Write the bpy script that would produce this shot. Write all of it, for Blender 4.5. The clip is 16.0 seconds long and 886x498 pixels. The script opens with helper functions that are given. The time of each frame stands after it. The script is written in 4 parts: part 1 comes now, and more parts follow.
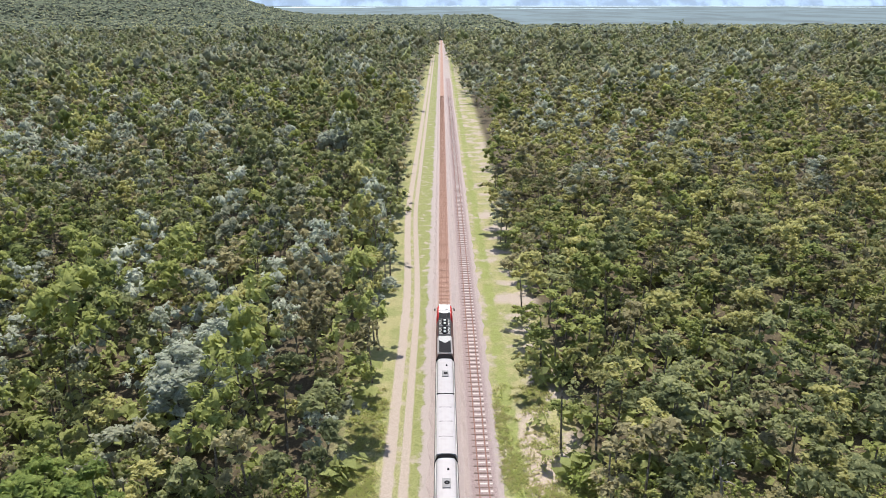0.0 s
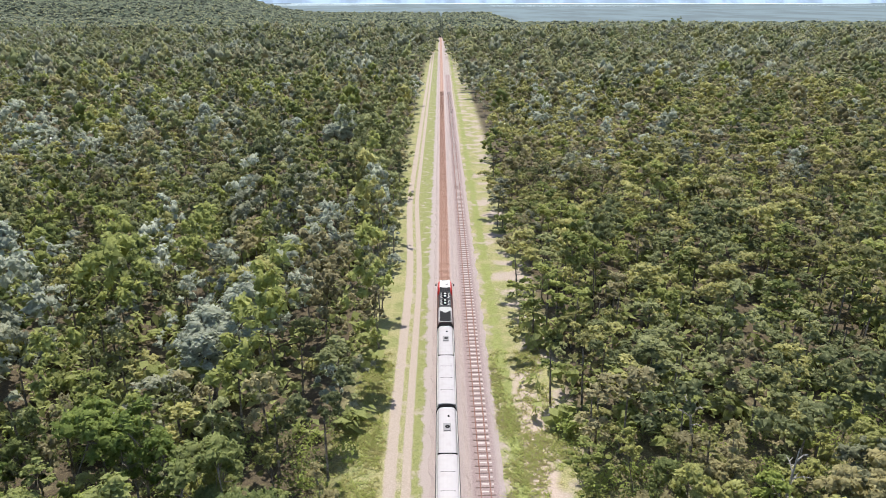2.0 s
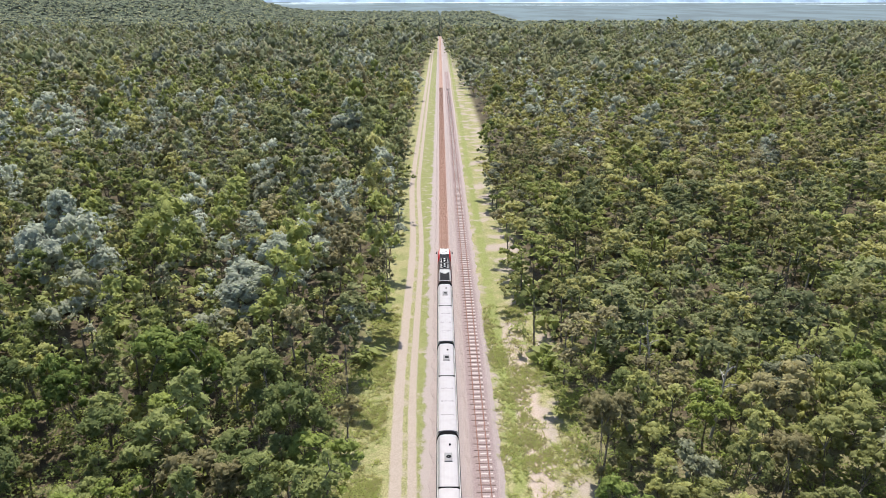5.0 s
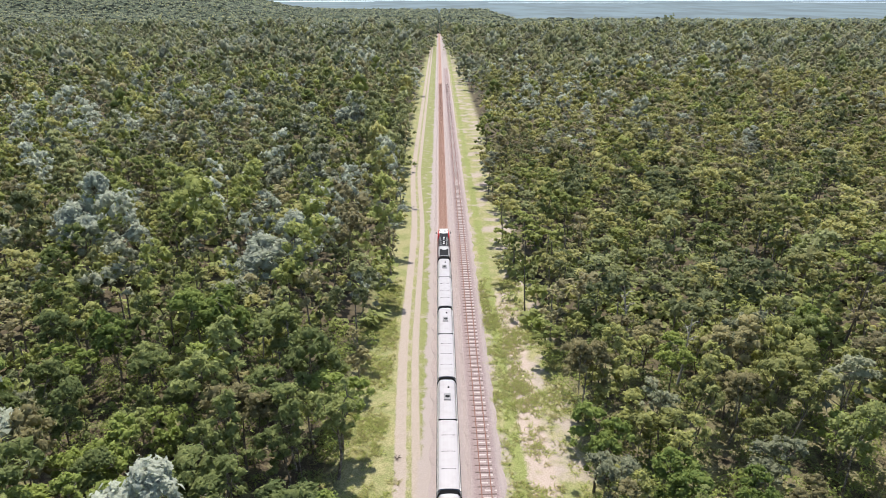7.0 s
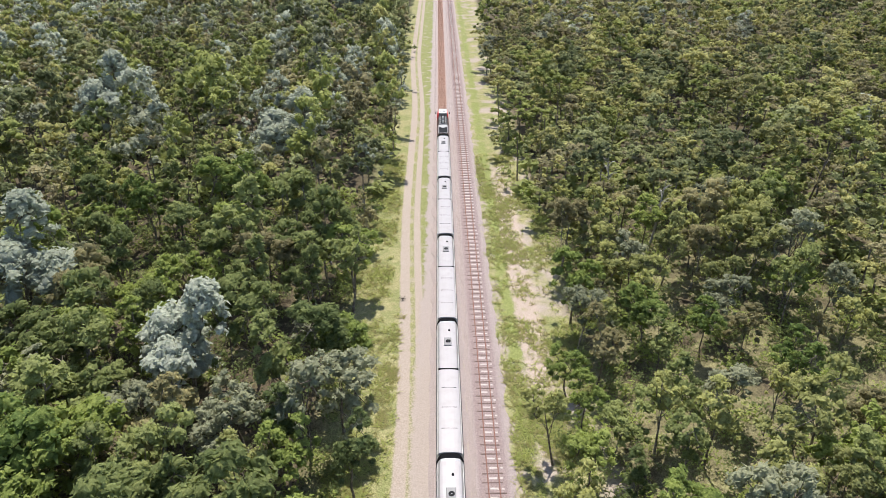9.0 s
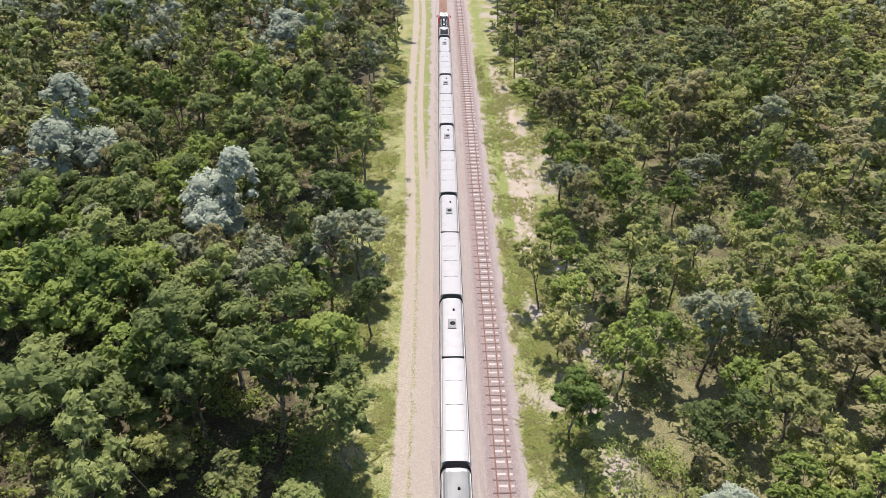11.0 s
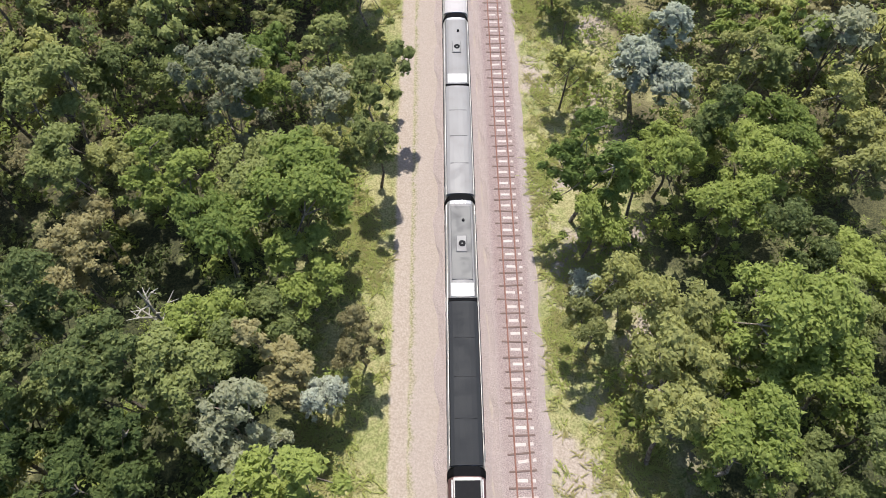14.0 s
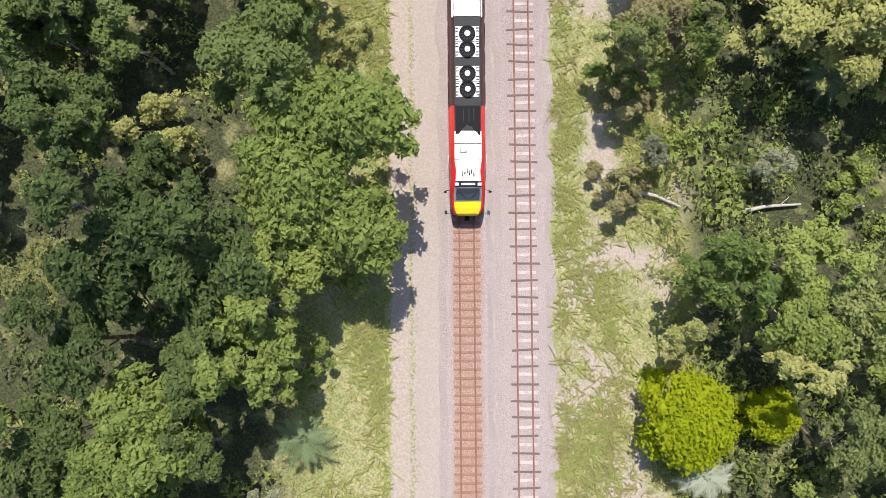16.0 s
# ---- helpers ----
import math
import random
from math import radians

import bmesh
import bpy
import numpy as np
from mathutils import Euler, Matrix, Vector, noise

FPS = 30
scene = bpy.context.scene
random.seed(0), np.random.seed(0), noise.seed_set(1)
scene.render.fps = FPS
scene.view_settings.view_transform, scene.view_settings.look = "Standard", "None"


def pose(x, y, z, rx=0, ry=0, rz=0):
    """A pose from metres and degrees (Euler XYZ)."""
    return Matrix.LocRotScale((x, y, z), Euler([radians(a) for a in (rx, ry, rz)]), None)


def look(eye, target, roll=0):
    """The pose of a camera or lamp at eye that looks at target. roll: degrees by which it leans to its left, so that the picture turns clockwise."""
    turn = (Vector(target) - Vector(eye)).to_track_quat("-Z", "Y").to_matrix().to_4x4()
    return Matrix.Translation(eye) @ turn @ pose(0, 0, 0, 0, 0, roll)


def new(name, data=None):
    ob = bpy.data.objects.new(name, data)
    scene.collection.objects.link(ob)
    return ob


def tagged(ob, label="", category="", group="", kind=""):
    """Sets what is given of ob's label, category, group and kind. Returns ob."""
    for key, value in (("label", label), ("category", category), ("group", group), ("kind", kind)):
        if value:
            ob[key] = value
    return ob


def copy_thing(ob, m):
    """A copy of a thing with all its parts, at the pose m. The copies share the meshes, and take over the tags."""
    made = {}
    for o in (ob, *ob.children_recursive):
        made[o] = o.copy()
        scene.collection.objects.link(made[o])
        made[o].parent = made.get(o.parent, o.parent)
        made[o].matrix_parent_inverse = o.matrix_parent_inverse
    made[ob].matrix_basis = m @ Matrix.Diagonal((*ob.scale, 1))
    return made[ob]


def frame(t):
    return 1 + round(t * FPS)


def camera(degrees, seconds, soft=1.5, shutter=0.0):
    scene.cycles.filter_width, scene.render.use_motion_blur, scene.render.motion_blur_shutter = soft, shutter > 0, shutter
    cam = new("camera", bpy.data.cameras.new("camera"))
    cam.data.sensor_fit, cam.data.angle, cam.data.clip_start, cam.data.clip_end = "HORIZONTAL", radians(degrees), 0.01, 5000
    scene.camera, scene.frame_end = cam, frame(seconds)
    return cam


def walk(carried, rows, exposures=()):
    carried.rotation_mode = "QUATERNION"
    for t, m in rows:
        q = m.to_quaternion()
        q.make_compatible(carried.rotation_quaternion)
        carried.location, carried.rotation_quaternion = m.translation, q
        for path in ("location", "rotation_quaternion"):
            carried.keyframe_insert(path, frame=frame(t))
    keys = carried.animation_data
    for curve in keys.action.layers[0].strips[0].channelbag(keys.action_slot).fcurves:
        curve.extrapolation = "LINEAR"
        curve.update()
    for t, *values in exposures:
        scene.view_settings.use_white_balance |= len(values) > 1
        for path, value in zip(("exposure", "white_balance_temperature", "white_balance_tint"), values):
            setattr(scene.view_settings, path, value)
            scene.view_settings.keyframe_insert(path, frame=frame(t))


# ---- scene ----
# The camera: a drone that flies backwards, level, over the railway and tilts down to look at the ground.
cam = camera(64.9, 16.0, 0.95)
METRES, EYE, TILT, LEAN, TURN = 99.8, 53.4, -19.6, 0.0, -0.162
ROWS = [
    (0.0, 0.0, 0.0, 0.0, 0.0, 0.0, 0.0),
    (0.5, -0.0002, -0.0222, -0.0077, -0.02, -0.05, 0.0),
    (1.0, -0.0006, -0.0456, -0.0161, -0.04, -0.09, 0.01),
    (1.5, -0.001, -0.0703, -0.0249, -0.04, -0.13, 0.02),
    (2.0, -0.0013, -0.0955, -0.0338, -0.04, -0.18, 0.03),
    (2.5, -0.0015, -0.1219, -0.0432, -0.05, -0.22, 0.03),
    (3.0, -0.0016, -0.1493, -0.0525, -0.06, -0.24, 0.04),
    (3.5, -0.0018, -0.1774, -0.062, -0.07, -0.26, 0.06),
    (4.0, -0.0019, -0.2063, -0.0716, -0.08, -0.29, 0.05),
    (6.5, -0.0031, -0.3592, -0.1202, -0.2, -0.19, -0.01),
    (7.0, -0.0031, -0.3893, -0.1308, -0.21, -0.43, -0.01),
    (7.5, -0.0033, -0.4189, -0.1417, -0.21, -2.61, -0.0),
    (8.0, -0.0031, -0.4479, -0.1518, -0.23, -5.25, -0.03),
    (8.5, -0.003, -0.4771, -0.1618, -0.26, -7.27, -0.06),
    (9.0, -0.0032, -0.5067, -0.1723, -0.28, -8.83, -0.08),
    (11.5, -0.0067, -0.6567, -0.2265, -0.29, -16.9, -0.06),
    (12.0, -0.0075, -0.6871, -0.2383, -0.25, -19.0, -0.0),
    (12.5, -0.0089, -0.7186, -0.2507, -0.26, -21.63, 0.04),
    (13.0, -0.0089, -0.7505, -0.2625, -0.23, -25.65, 0.07),
    (13.5, -0.0083, -0.7824, -0.2745, -0.28, -31.8, 0.0),
    (14.0, -0.0087, -0.8147, -0.2859, -0.33, -38.93, -0.07),
    (14.5, -0.0093, -0.8471, -0.2975, -0.38, -46.31, -0.15),
    (15.0, -0.0093, -0.8788, -0.3075, -0.35, -53.84, -0.16),
    (15.5, -0.0097, -0.9116, -0.3186, -0.32, -60.6, -0.21),
    (16.0, -0.0103, -0.9438, -0.3295, -0.32, -67.42, -0.26),
]
walk(cam, [(t, pose(-0.566 - 0.0196 * t, 0, EYE, TILT, LEAN, TURN) @ pose(METRES * x, METRES * y, METRES * z, 90 + pitch, roll, yaw)) for t, x, y, z, yaw, pitch, roll in ROWS])

# ---- light: high clear sun ahead of the camera, blue sky ----
SUN_ELEVATION, SUN_AZIMUTH = 63.0, 3.0   # degrees up; degrees from +y towards -x
world = bpy.data.worlds.new("sky")
scene.world = world
world.use_nodes = True
wn = world.node_tree
sky = wn.nodes.new("ShaderNodeTexSky")
sky.sky_type, sky.sun_disc = "NISHITA", False
sky.sun_elevation, sky.sun_rotation = radians(SUN_ELEVATION), radians(-SUN_AZIMUTH)
wn.links.new(sky.outputs[0], wn.nodes["Background"].inputs[0])
wn.nodes["Background"].inputs[1].default_value = 0.12
sun = new("sun", bpy.data.lights.new("sun", "SUN"))
sun.data.energy, sun.data.angle, sun.data.color = 4.3, radians(0.53), (1.0, 0.95, 0.87)
sx = -math.sin(radians(SUN_AZIMUTH)) * math.cos(radians(SUN_ELEVATION))
sy = math.cos(radians(SUN_AZIMUTH)) * math.cos(radians(SUN_ELEVATION))
sun.matrix_world = look((sx * 300, sy * 300, math.sin(radians(SUN_ELEVATION)) * 300), (0, 0, 0))
scene.view_settings.exposure = 0.60


# ---- node helpers ----
class Nodes:
    """Short hands for building one material's node tree."""

    def __init__(self, name):
        self.mat = bpy.data.materials.new(name)
        self.mat.use_nodes = True
        self.tree = self.mat.node_tree
        self.bsdf = self.tree.nodes["Principled BSDF"]
        self.out = self.tree.nodes["Material Output"]

    def put(self, kind, **inputs):
        n = self.tree.nodes.new(kind)
        for k, v in inputs.items():
            self.plug(n.inputs[k.replace("_", " ")], v)
        return n

    def plug(self, socket, v):
        if isinstance(v, bpy.types.NodeSocket):
            self.tree.links.new(v, socket)
        else:
            socket.default_value = v

    def math(self, op, a, b=0.0, clamp=False):
        n = self.tree.nodes.new("ShaderNodeMath")
        n.operation, n.use_clamp = op, clamp
        self.plug(n.inputs[0], a), self.plug(n.inputs[1], b)
        return n.outputs[0]

    def mix(self, f, a, b):
        n = self.tree.nodes.new("ShaderNodeMix")
        n.data_type = "RGBA"
        self.plug(n.inputs[0], f)
        for s, v in ((n.inputs[6], a), (n.inputs[7], b)):
            self.plug(s, v if isinstance(v, bpy.types.NodeSocket) else (*v, 1.0))
        return n.outputs[2]

    def place(self):
        return self.put("ShaderNodeNewGeometry").outputs["Position"]

    def noise(self, scale, detail=4.0, vector=None, rough=0.55):
        n = self.put("ShaderNodeTexNoise", Scale=scale, Detail=detail, Roughness=rough)
        self.plug(n.inputs["Vector"], vector if vector is not None else self.place())
        return n.outputs[0]

    def step(self, v, low, high):
        n = self.put("ShaderNodeMapRange")
        n.interpolation_type = "SMOOTHSTEP"
        for i, x in enumerate((v, low, high, 0.0, 1.0)):
            self.plug(n.inputs[i], x)
        return n.outputs[0]

    def bump(self, height, strength=0.5, distance=0.02):
        b = self.put("ShaderNodeBump", Strength=strength, Distance=distance, Height=height)
        self.plug(self.bsdf.inputs["Normal"], b.outputs[0])

    def finish(self, colour, rough=0.8, metal=0.0, spec=None):
        self.plug(self.bsdf.inputs["Base Color"], colour if isinstance(colour, bpy.types.NodeSocket) else (*colour, 1.0))
        self.plug(self.bsdf.inputs["Roughness"], rough)
        self.plug(self.bsdf.inputs["Metallic"], metal)
        if spec is not None:
            self.plug(self.bsdf.inputs["Specular IOR Level"], spec)
        return self.mat


def paint(name, colour, rough=0.45, metal=0.0, dirt=0.25, scale=2.5, dark=(0.10, 0.08, 0.06), spec=0.4):
    """Painted or bare sheet with grime at two scales."""
    m = Nodes(name)
    big = m.step(m.noise(scale, 5), 0.42, 0.75)
    fine = m.step(m.noise(scale * 14, 3), 0.5, 0.8)
    f = m.math("MULTIPLY", m.math("ADD", big, m.math("MULTIPLY", fine, 0.5)), dirt, True)
    m.bump(fine, 0.12, 0.004)
    return m.finish(m.mix(f, colour, dark), m.math("ADD", rough, m.math("MULTIPLY", big, 0.2)), metal, spec)


def leaves(name, dark, mid, light, grain=0.0, glow=0.5, joined=False):
    """Foliage: each tree its own tint, each spray its own shade. grain: leaves about 1 / grain metres long show on the sprays."""
    m = Nodes(name)
    geo = m.put("ShaderNodeNewGeometry")
    if joined:
        own = m.put("ShaderNodeAttribute")
        own.attribute_name = "tint"
        own = own.outputs["Fac"]
    else:
        own = m.put("ShaderNodeObjectInfo").outputs["Random"]
    base = m.mix(m.step(own, 0.0, 1.0), dark, mid)
    rnd = geo.outputs["Random Per Island"]
    leaf = m.math("ADD", m.math("ADD", m.math("MULTIPLY", rnd, 0.35), m.math("MULTIPLY", own, 0.35)), m.math("MULTIPLY", m.noise(0.7, 2), 0.3))
    tip = m.mix(m.math("MULTIPLY", own, 0.35), mid, light)
    col = m.mix(m.step(leaf, 0.22, 0.85), base, tip)
    if grain:
        speck = m.noise(grain, 3.0, None, 0.7)
        # Shade in the gaps between leaves is painted on as dark specks.
        col = m.mix(m.step(speck, 0.50, 0.34), col, m.mix(0.4, col, (0.012, 0.016, 0.008)))
        col = m.mix(m.math("MULTIPLY", m.step(speck, 0.54, 0.70), 0.6), col, light)
        m.bump(speck, 0.35, 1.0 / grain)
    m.finish(col, 0.75, 0.0, 0.06)
    thru = m.put("ShaderNodeBsdfTranslucent")
    m.plug(thru.inputs[0], m.mix(0.4, col, light))
    both = m.put("ShaderNodeMixShader")
    m.plug(both.inputs[0], glow)
    m.tree.links.new(m.bsdf.outputs[0], both.inputs[1])
    m.tree.links.new(thru.outputs[0], both.inputs[2])
    m.tree.links.new(both.outputs[0], m.out.inputs[0])
    return m.mat


TONES = {
    "gum": ((0.119, 0.147, 0.070), (0.288, 0.306, 0.131), (0.500, 0.512, 0.237)),
    "scrub": ((0.219, 0.225, 0.094), (0.431, 0.406, 0.144), (0.620, 0.600, 0.250)),
    "lush": ((0.140, 0.190, 0.062), (0.320, 0.350, 0.098), (0.50, 0.52, 0.18)),
    "brown": ((0.215, 0.195, 0.105), (0.380, 0.340, 0.170), (0.54, 0.49, 0.27)),
    "deep": ((0.068, 0.100, 0.040), (0.165, 0.212, 0.072), (0.31, 0.37, 0.14)),
    "grey": ((0.185, 0.200, 0.130), (0.340, 0.350, 0.225), (0.51, 0.52, 0.36)),
    "silver": ((0.41, 0.44, 0.34), (0.50, 0.53, 0.43), (0.68, 0.70, 0.60)),
    "lime": ((0.32, 0.33, 0.015), (0.41, 0.41, 0.018), (0.56, 0.54, 0.04)),
    "palm": ((0.18, 0.24, 0.12), (0.23, 0.31, 0.16), (0.37, 0.43, 0.26)),
}
GREEN = dict(TONES)   # the moister stretch along the line is greener
GREEN["gum"] = ((0.100, 0.135, 0.057), (0.288, 0.319, 0.119), (0.488, 0.525, 0.225))
GREEN["lush"] = ((0.125, 0.185, 0.058), (0.295, 0.350, 0.098), (0.49, 0.54, 0.18))
GREEN["scrub"] = ((0.205, 0.222, 0.098), (0.415, 0.415, 0.152), (0.61, 0.61, 0.26))
GREEN["lime"] = ((0.27, 0.33, 0.012), (0.35, 0.41, 0.015), (0.49, 0.54, 0.04))
LEAF = {k: leaves(k + "_leaves", *v, grain=5.0) for k, v in GREEN.items()}
PALMLEAF = {k: leaves(k + "_fronds", *GREEN[k]) for k in ("palm", "silver")}
VERGE = leaves("verge_grass", (0.30, 0.33, 0.11), (0.40, 0.43, 0.15), (0.52, 0.54, 0.23))


def hazed(tone, share, wash=0.0):
    """The same foliage turned bluer and duller: distance haze put into its colour."""
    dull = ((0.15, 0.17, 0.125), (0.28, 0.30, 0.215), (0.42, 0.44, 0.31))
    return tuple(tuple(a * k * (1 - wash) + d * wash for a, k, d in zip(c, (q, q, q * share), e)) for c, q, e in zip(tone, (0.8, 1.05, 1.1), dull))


# Haze is painted into the woods' leaf tones, most in the far ones.
WOODS = {k: leaves(k + "_woods", *hazed(TONES[k], 1.0 if k == "silver" else 1.1, 0.06), grain=3.2, joined=True) for k in ("gum", "lush", "brown", "scrub", "grey", "silver")}
FARW = {k: leaves(k + "_far_woods", *hazed(TONES[k], 1.0 if k == "silver" else 1.15, 0.45), grain=0.9, joined=True) for k in ("gum", "lush", "brown", "scrub", "grey", "silver")}


def bark_material():
    m = Nodes("bark")
    own = m.put("ShaderNodeObjectInfo").outputs["Random"]
    n = m.step(m.noise(3.0, 5), 0.35, 0.7)
    m.bump(m.noise(14.0, 4), 0.5, 0.03)
    return m.finish(m.mix(m.math("MULTIPLY", n, m.math("ADD", own, 0.3), True), (0.10, 0.075, 0.055), (0.36, 0.32, 0.27)), 0.9)


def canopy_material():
    """Far canopy: olive and grey-green crowns, shade painted as dark hollows between them."""
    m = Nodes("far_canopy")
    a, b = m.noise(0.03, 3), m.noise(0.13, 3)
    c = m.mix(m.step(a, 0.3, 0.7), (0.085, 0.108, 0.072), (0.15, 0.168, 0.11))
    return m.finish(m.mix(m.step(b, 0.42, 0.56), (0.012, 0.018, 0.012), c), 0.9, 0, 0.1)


CANOPY = canopy_material()
BARK = bark_material()
DEADWOOD = paint("dead_wood", (0.42, 0.39, 0.35), 0.9, 0, 0.4, 4)


def ground_material():
    """Leaf litter and dry grass; along the line gravel, wheel ruts and green verges."""
    m = Nodes("ground")
    p = m.put("ShaderNodeSeparateXYZ", Vector=m.place())
    x, y = p.outputs[0], p.outputs[1]
    big, mid, fine = m.noise(0.05, 4), m.noise(0.45, 5), m.noise(6.0, 5)
    wob = m.math("ADD", m.math("MULTIPLY", m.math("SUBTRACT", mid, 0.5), 2.2), m.math("MULTIPLY", m.math("SUBTRACT", fine, 0.5), 1.2))
    u = m.math("ADD", x, wob)
    litter = m.mix(m.step(fine, 0.35, 0.7), (0.050, 0.040, 0.027), (0.125, 0.098, 0.062))
    litter = m.mix(m.step(y, -60.0, -20.0), m.mix(m.step(fine, 0.35, 0.7), (0.030, 0.036, 0.018), (0.085, 0.088, 0.042)), litter)
    grass = m.mix(m.step(fine, 0.35, 0.65), (0.145, 0.160, 0.060), (0.265, 0.270, 0.115))
    straw = m.mix(m.step(fine, 0.35, 0.65), (0.20, 0.185, 0.085), (0.35, 0.325, 0.17))
    floor_ = m.mix(m.math("MULTIPLY", m.step(mid, 0.50, 0.68), m.math("SUBTRACT", 0.65, m.math("MULTIPLY", m.step(y, 40.0, 80.0), 0.4))), litter, m.mix(m.step(big, 0.4, 0.6), straw, grass))
    verge = m.mix(m.step(m.math("ADD", m.math("MULTIPLY", m.noise(0.22, 5), 0.6), m.math("MULTIPLY", m.noise(1.4, 4), 0.4)), 0.42, 0.56), grass, straw)
    sand = m.mix(m.step(fine, 0.3, 0.75), (0.30, 0.245, 0.205), (0.40, 0.343, 0.298))
    stone = m.mix(m.step(m.noise(18.0, 3), 0.35, 0.7), (0.285, 0.240, 0.228), (0.39, 0.338, 0.322))
    # bands across the line, from the west forest to the east forest
    north = m.step(y, 5.0, 45.0)
    c = m.mix(m.step(u, -16.5, -11.5), floor_, verge)
    road = m.math("ADD", m.math("ADD", 4.0, m.math("MULTIPLY", m.step(y, 0.0, 70.0), 1.8)), m.math("MULTIPLY", m.step(y, 110.0, 190.0), 2.5))
    ur = m.math("ADD", m.math("ADD", x, road), m.math("MULTIPLY", wob, 0.22))
    c = m.mix(m.step(ur, -2.1, -1.7), c, sand)
    ridge = m.math("MULTIPLY", m.step(ur, -0.55, -0.3), m.math("SUBTRACT", 1.0, m.step(ur, 0.15, 0.4)))
    c = m.mix(m.math("MULTIPLY", ridge, m.math("ADD", 0.35, m.math("MULTIPLY", m.step(mid, 0.36, 0.55), 0.6))), c, m.mix(m.step(fine, 0.4, 0.65), grass, straw))
    c = m.mix(m.math("MULTIPLY", m.step(ur, 1.2, 1.5), north), c, m.mix(m.step(mid, 0.52, 0.7), grass, sand))
    c = m.mix(m.step(m.math("ADD", u, m.math("MULTIPLY", m.math("SUBTRACT", 1.0, north), 1.0)), -3.5, -2.9), c, m.mix(m.math("MULTIPLY", m.math("SUBTRACT", 1.0, north), 0.6), stone, sand))
    c = m.mix(m.step(u, 6.1, 6.9), c, m.mix(m.step(m.noise(0.16, 5), 0.47, 0.60), verge, sand))
    green = m.math("MULTIPLY", m.math("MULTIPLY", m.step(u, 7.4, 8.1), m.math("SUBTRACT", 1.0, m.step(u, 9.2, 9.9))), m.step(y, -20.0, 0.0))
    c = m.mix(m.math("MULTIPLY", green, m.step(m.noise(0.25, 4), 0.34, 0.5)), c, m.mix(m.step(fine, 0.35, 0.65), (0.15, 0.170, 0.055), (0.26, 0.280, 0.100)))
    strip = m.math("MULTIPLY", m.math("MULTIPLY", m.step(u, 9.3, 10.0), m.math("SUBTRACT", 1.0, m.step(u, 12.4, 13.8))), m.math("MULTIPLY", m.step(y, 0.0, 15.0), m.math("SUBTRACT", 1.0, m.step(y, 70.0, 90.0))))
    c = m.mix(m.math("MULTIPLY", strip, m.step(m.noise(0.3, 5), 0.30, 0.48)), c, m.mix(m.step(fine, 0.3, 0.7), (0.34, 0.27, 0.225), (0.44, 0.36, 0.31)))
    c = m.mix(m.step(u, 15.5, 19.0), c, m.mix(m.math("MULTIPLY", m.math("MULTIPLY", m.step(m.noise(0.12, 4), 0.35, 0.55), m.math("MULTIPLY", m.step(y, -70.0, -20.0), m.math("SUBTRACT", 1.0, m.step(y, 40.0, 80.0)))), 0.5), floor_, straw))
    m.bump(fine, 0.6, 0.08)
    return m.finish(c, 0.95, 0, 0.2)


def ballast_material():
    """Crushed stone, pinkish grey, rust-stained round the running rails."""
    m = Nodes("ballast")
    p = m.put("ShaderNodeSeparateXYZ", Vector=m.place())
    cell = m.put("ShaderNodeTexVoronoi", Scale=14.0, Vector=m.place())
    stone = m.put("ShaderNodeSeparateColor", Color=cell.outputs["Color"]).outputs[0]
    base = m.mix(stone, (0.30, 0.245, 0.236), (0.405, 0.342, 0.328))
    base = m.mix(m.step(m.noise(0.6, 4), 0.45, 0.7), base, (0.34, 0.285, 0.27))
    old = m.math("MULTIPLY", m.math("SUBTRACT", 1.0, m.step(m.math("ABSOLUTE", m.math("SUBTRACT", p.outputs[0], 4.4)), 1.2, 1.9)), m.step(p.outputs[1], -100.0, -50.0))
    base = m.mix(m.math("MULTIPLY", old, 0.55), base, m.mix(stone, (0.15, 0.105, 0.105), (0.30, 0.215, 0.215)))
    off = m.math("ABSOLUTE", m.math("ADD", p.outputs[0], m.math("MULTIPLY", m.math("SUBTRACT", m.noise(1.2, 4), 0.5), 0.5)))
    rust = m.math("SUBTRACT", 1.0, m.step(off, 0.75, 1.45))
    patch = m.math("ADD", 0.55, m.math("MULTIPLY", m.noise(0.35, 4), 0.5))
    base = m.mix(m.math("MULTIPLY", rust, patch, True), base, m.mix(stone, (0.25, 0.138, 0.098), (0.42, 0.26, 0.195)))
    m.bump(cell.outputs["Distance"], 0.9, 0.05)
    return m.finish(base, 0.95, 0, 0.2)


GROUND, BALLAST = ground_material(), ballast_material()
RUST = paint("rusty_steel", (0.24, 0.125, 0.10), 0.8, 0.2, 0.5, 3, (0.16, 0.06, 0.035))
SHINE = paint("rail_head", (0.34, 0.20, 0.14), 0.5, 0.4, 0.3, 3)
PALE_OLD = paint("weathered_concrete", (0.47, 0.395, 0.385), 0.9, 0, 0.5, 3, (0.25, 0.20, 0.185))
TIMBER = paint("dark_timber", (0.15, 0.105, 0.095), 0.9, 0, 0.4, 3)
PALE = paint("pale_concrete", (0.52, 0.46, 0.445), 0.9, 0, 0.35, 3, (0.34, 0.26, 0.23))
STEEL_SLEEPER = paint("rusty_sleeper", (0.27, 0.155, 0.115), 0.9, 0, 0.5, 2, (0.18, 0.10, 0.075))


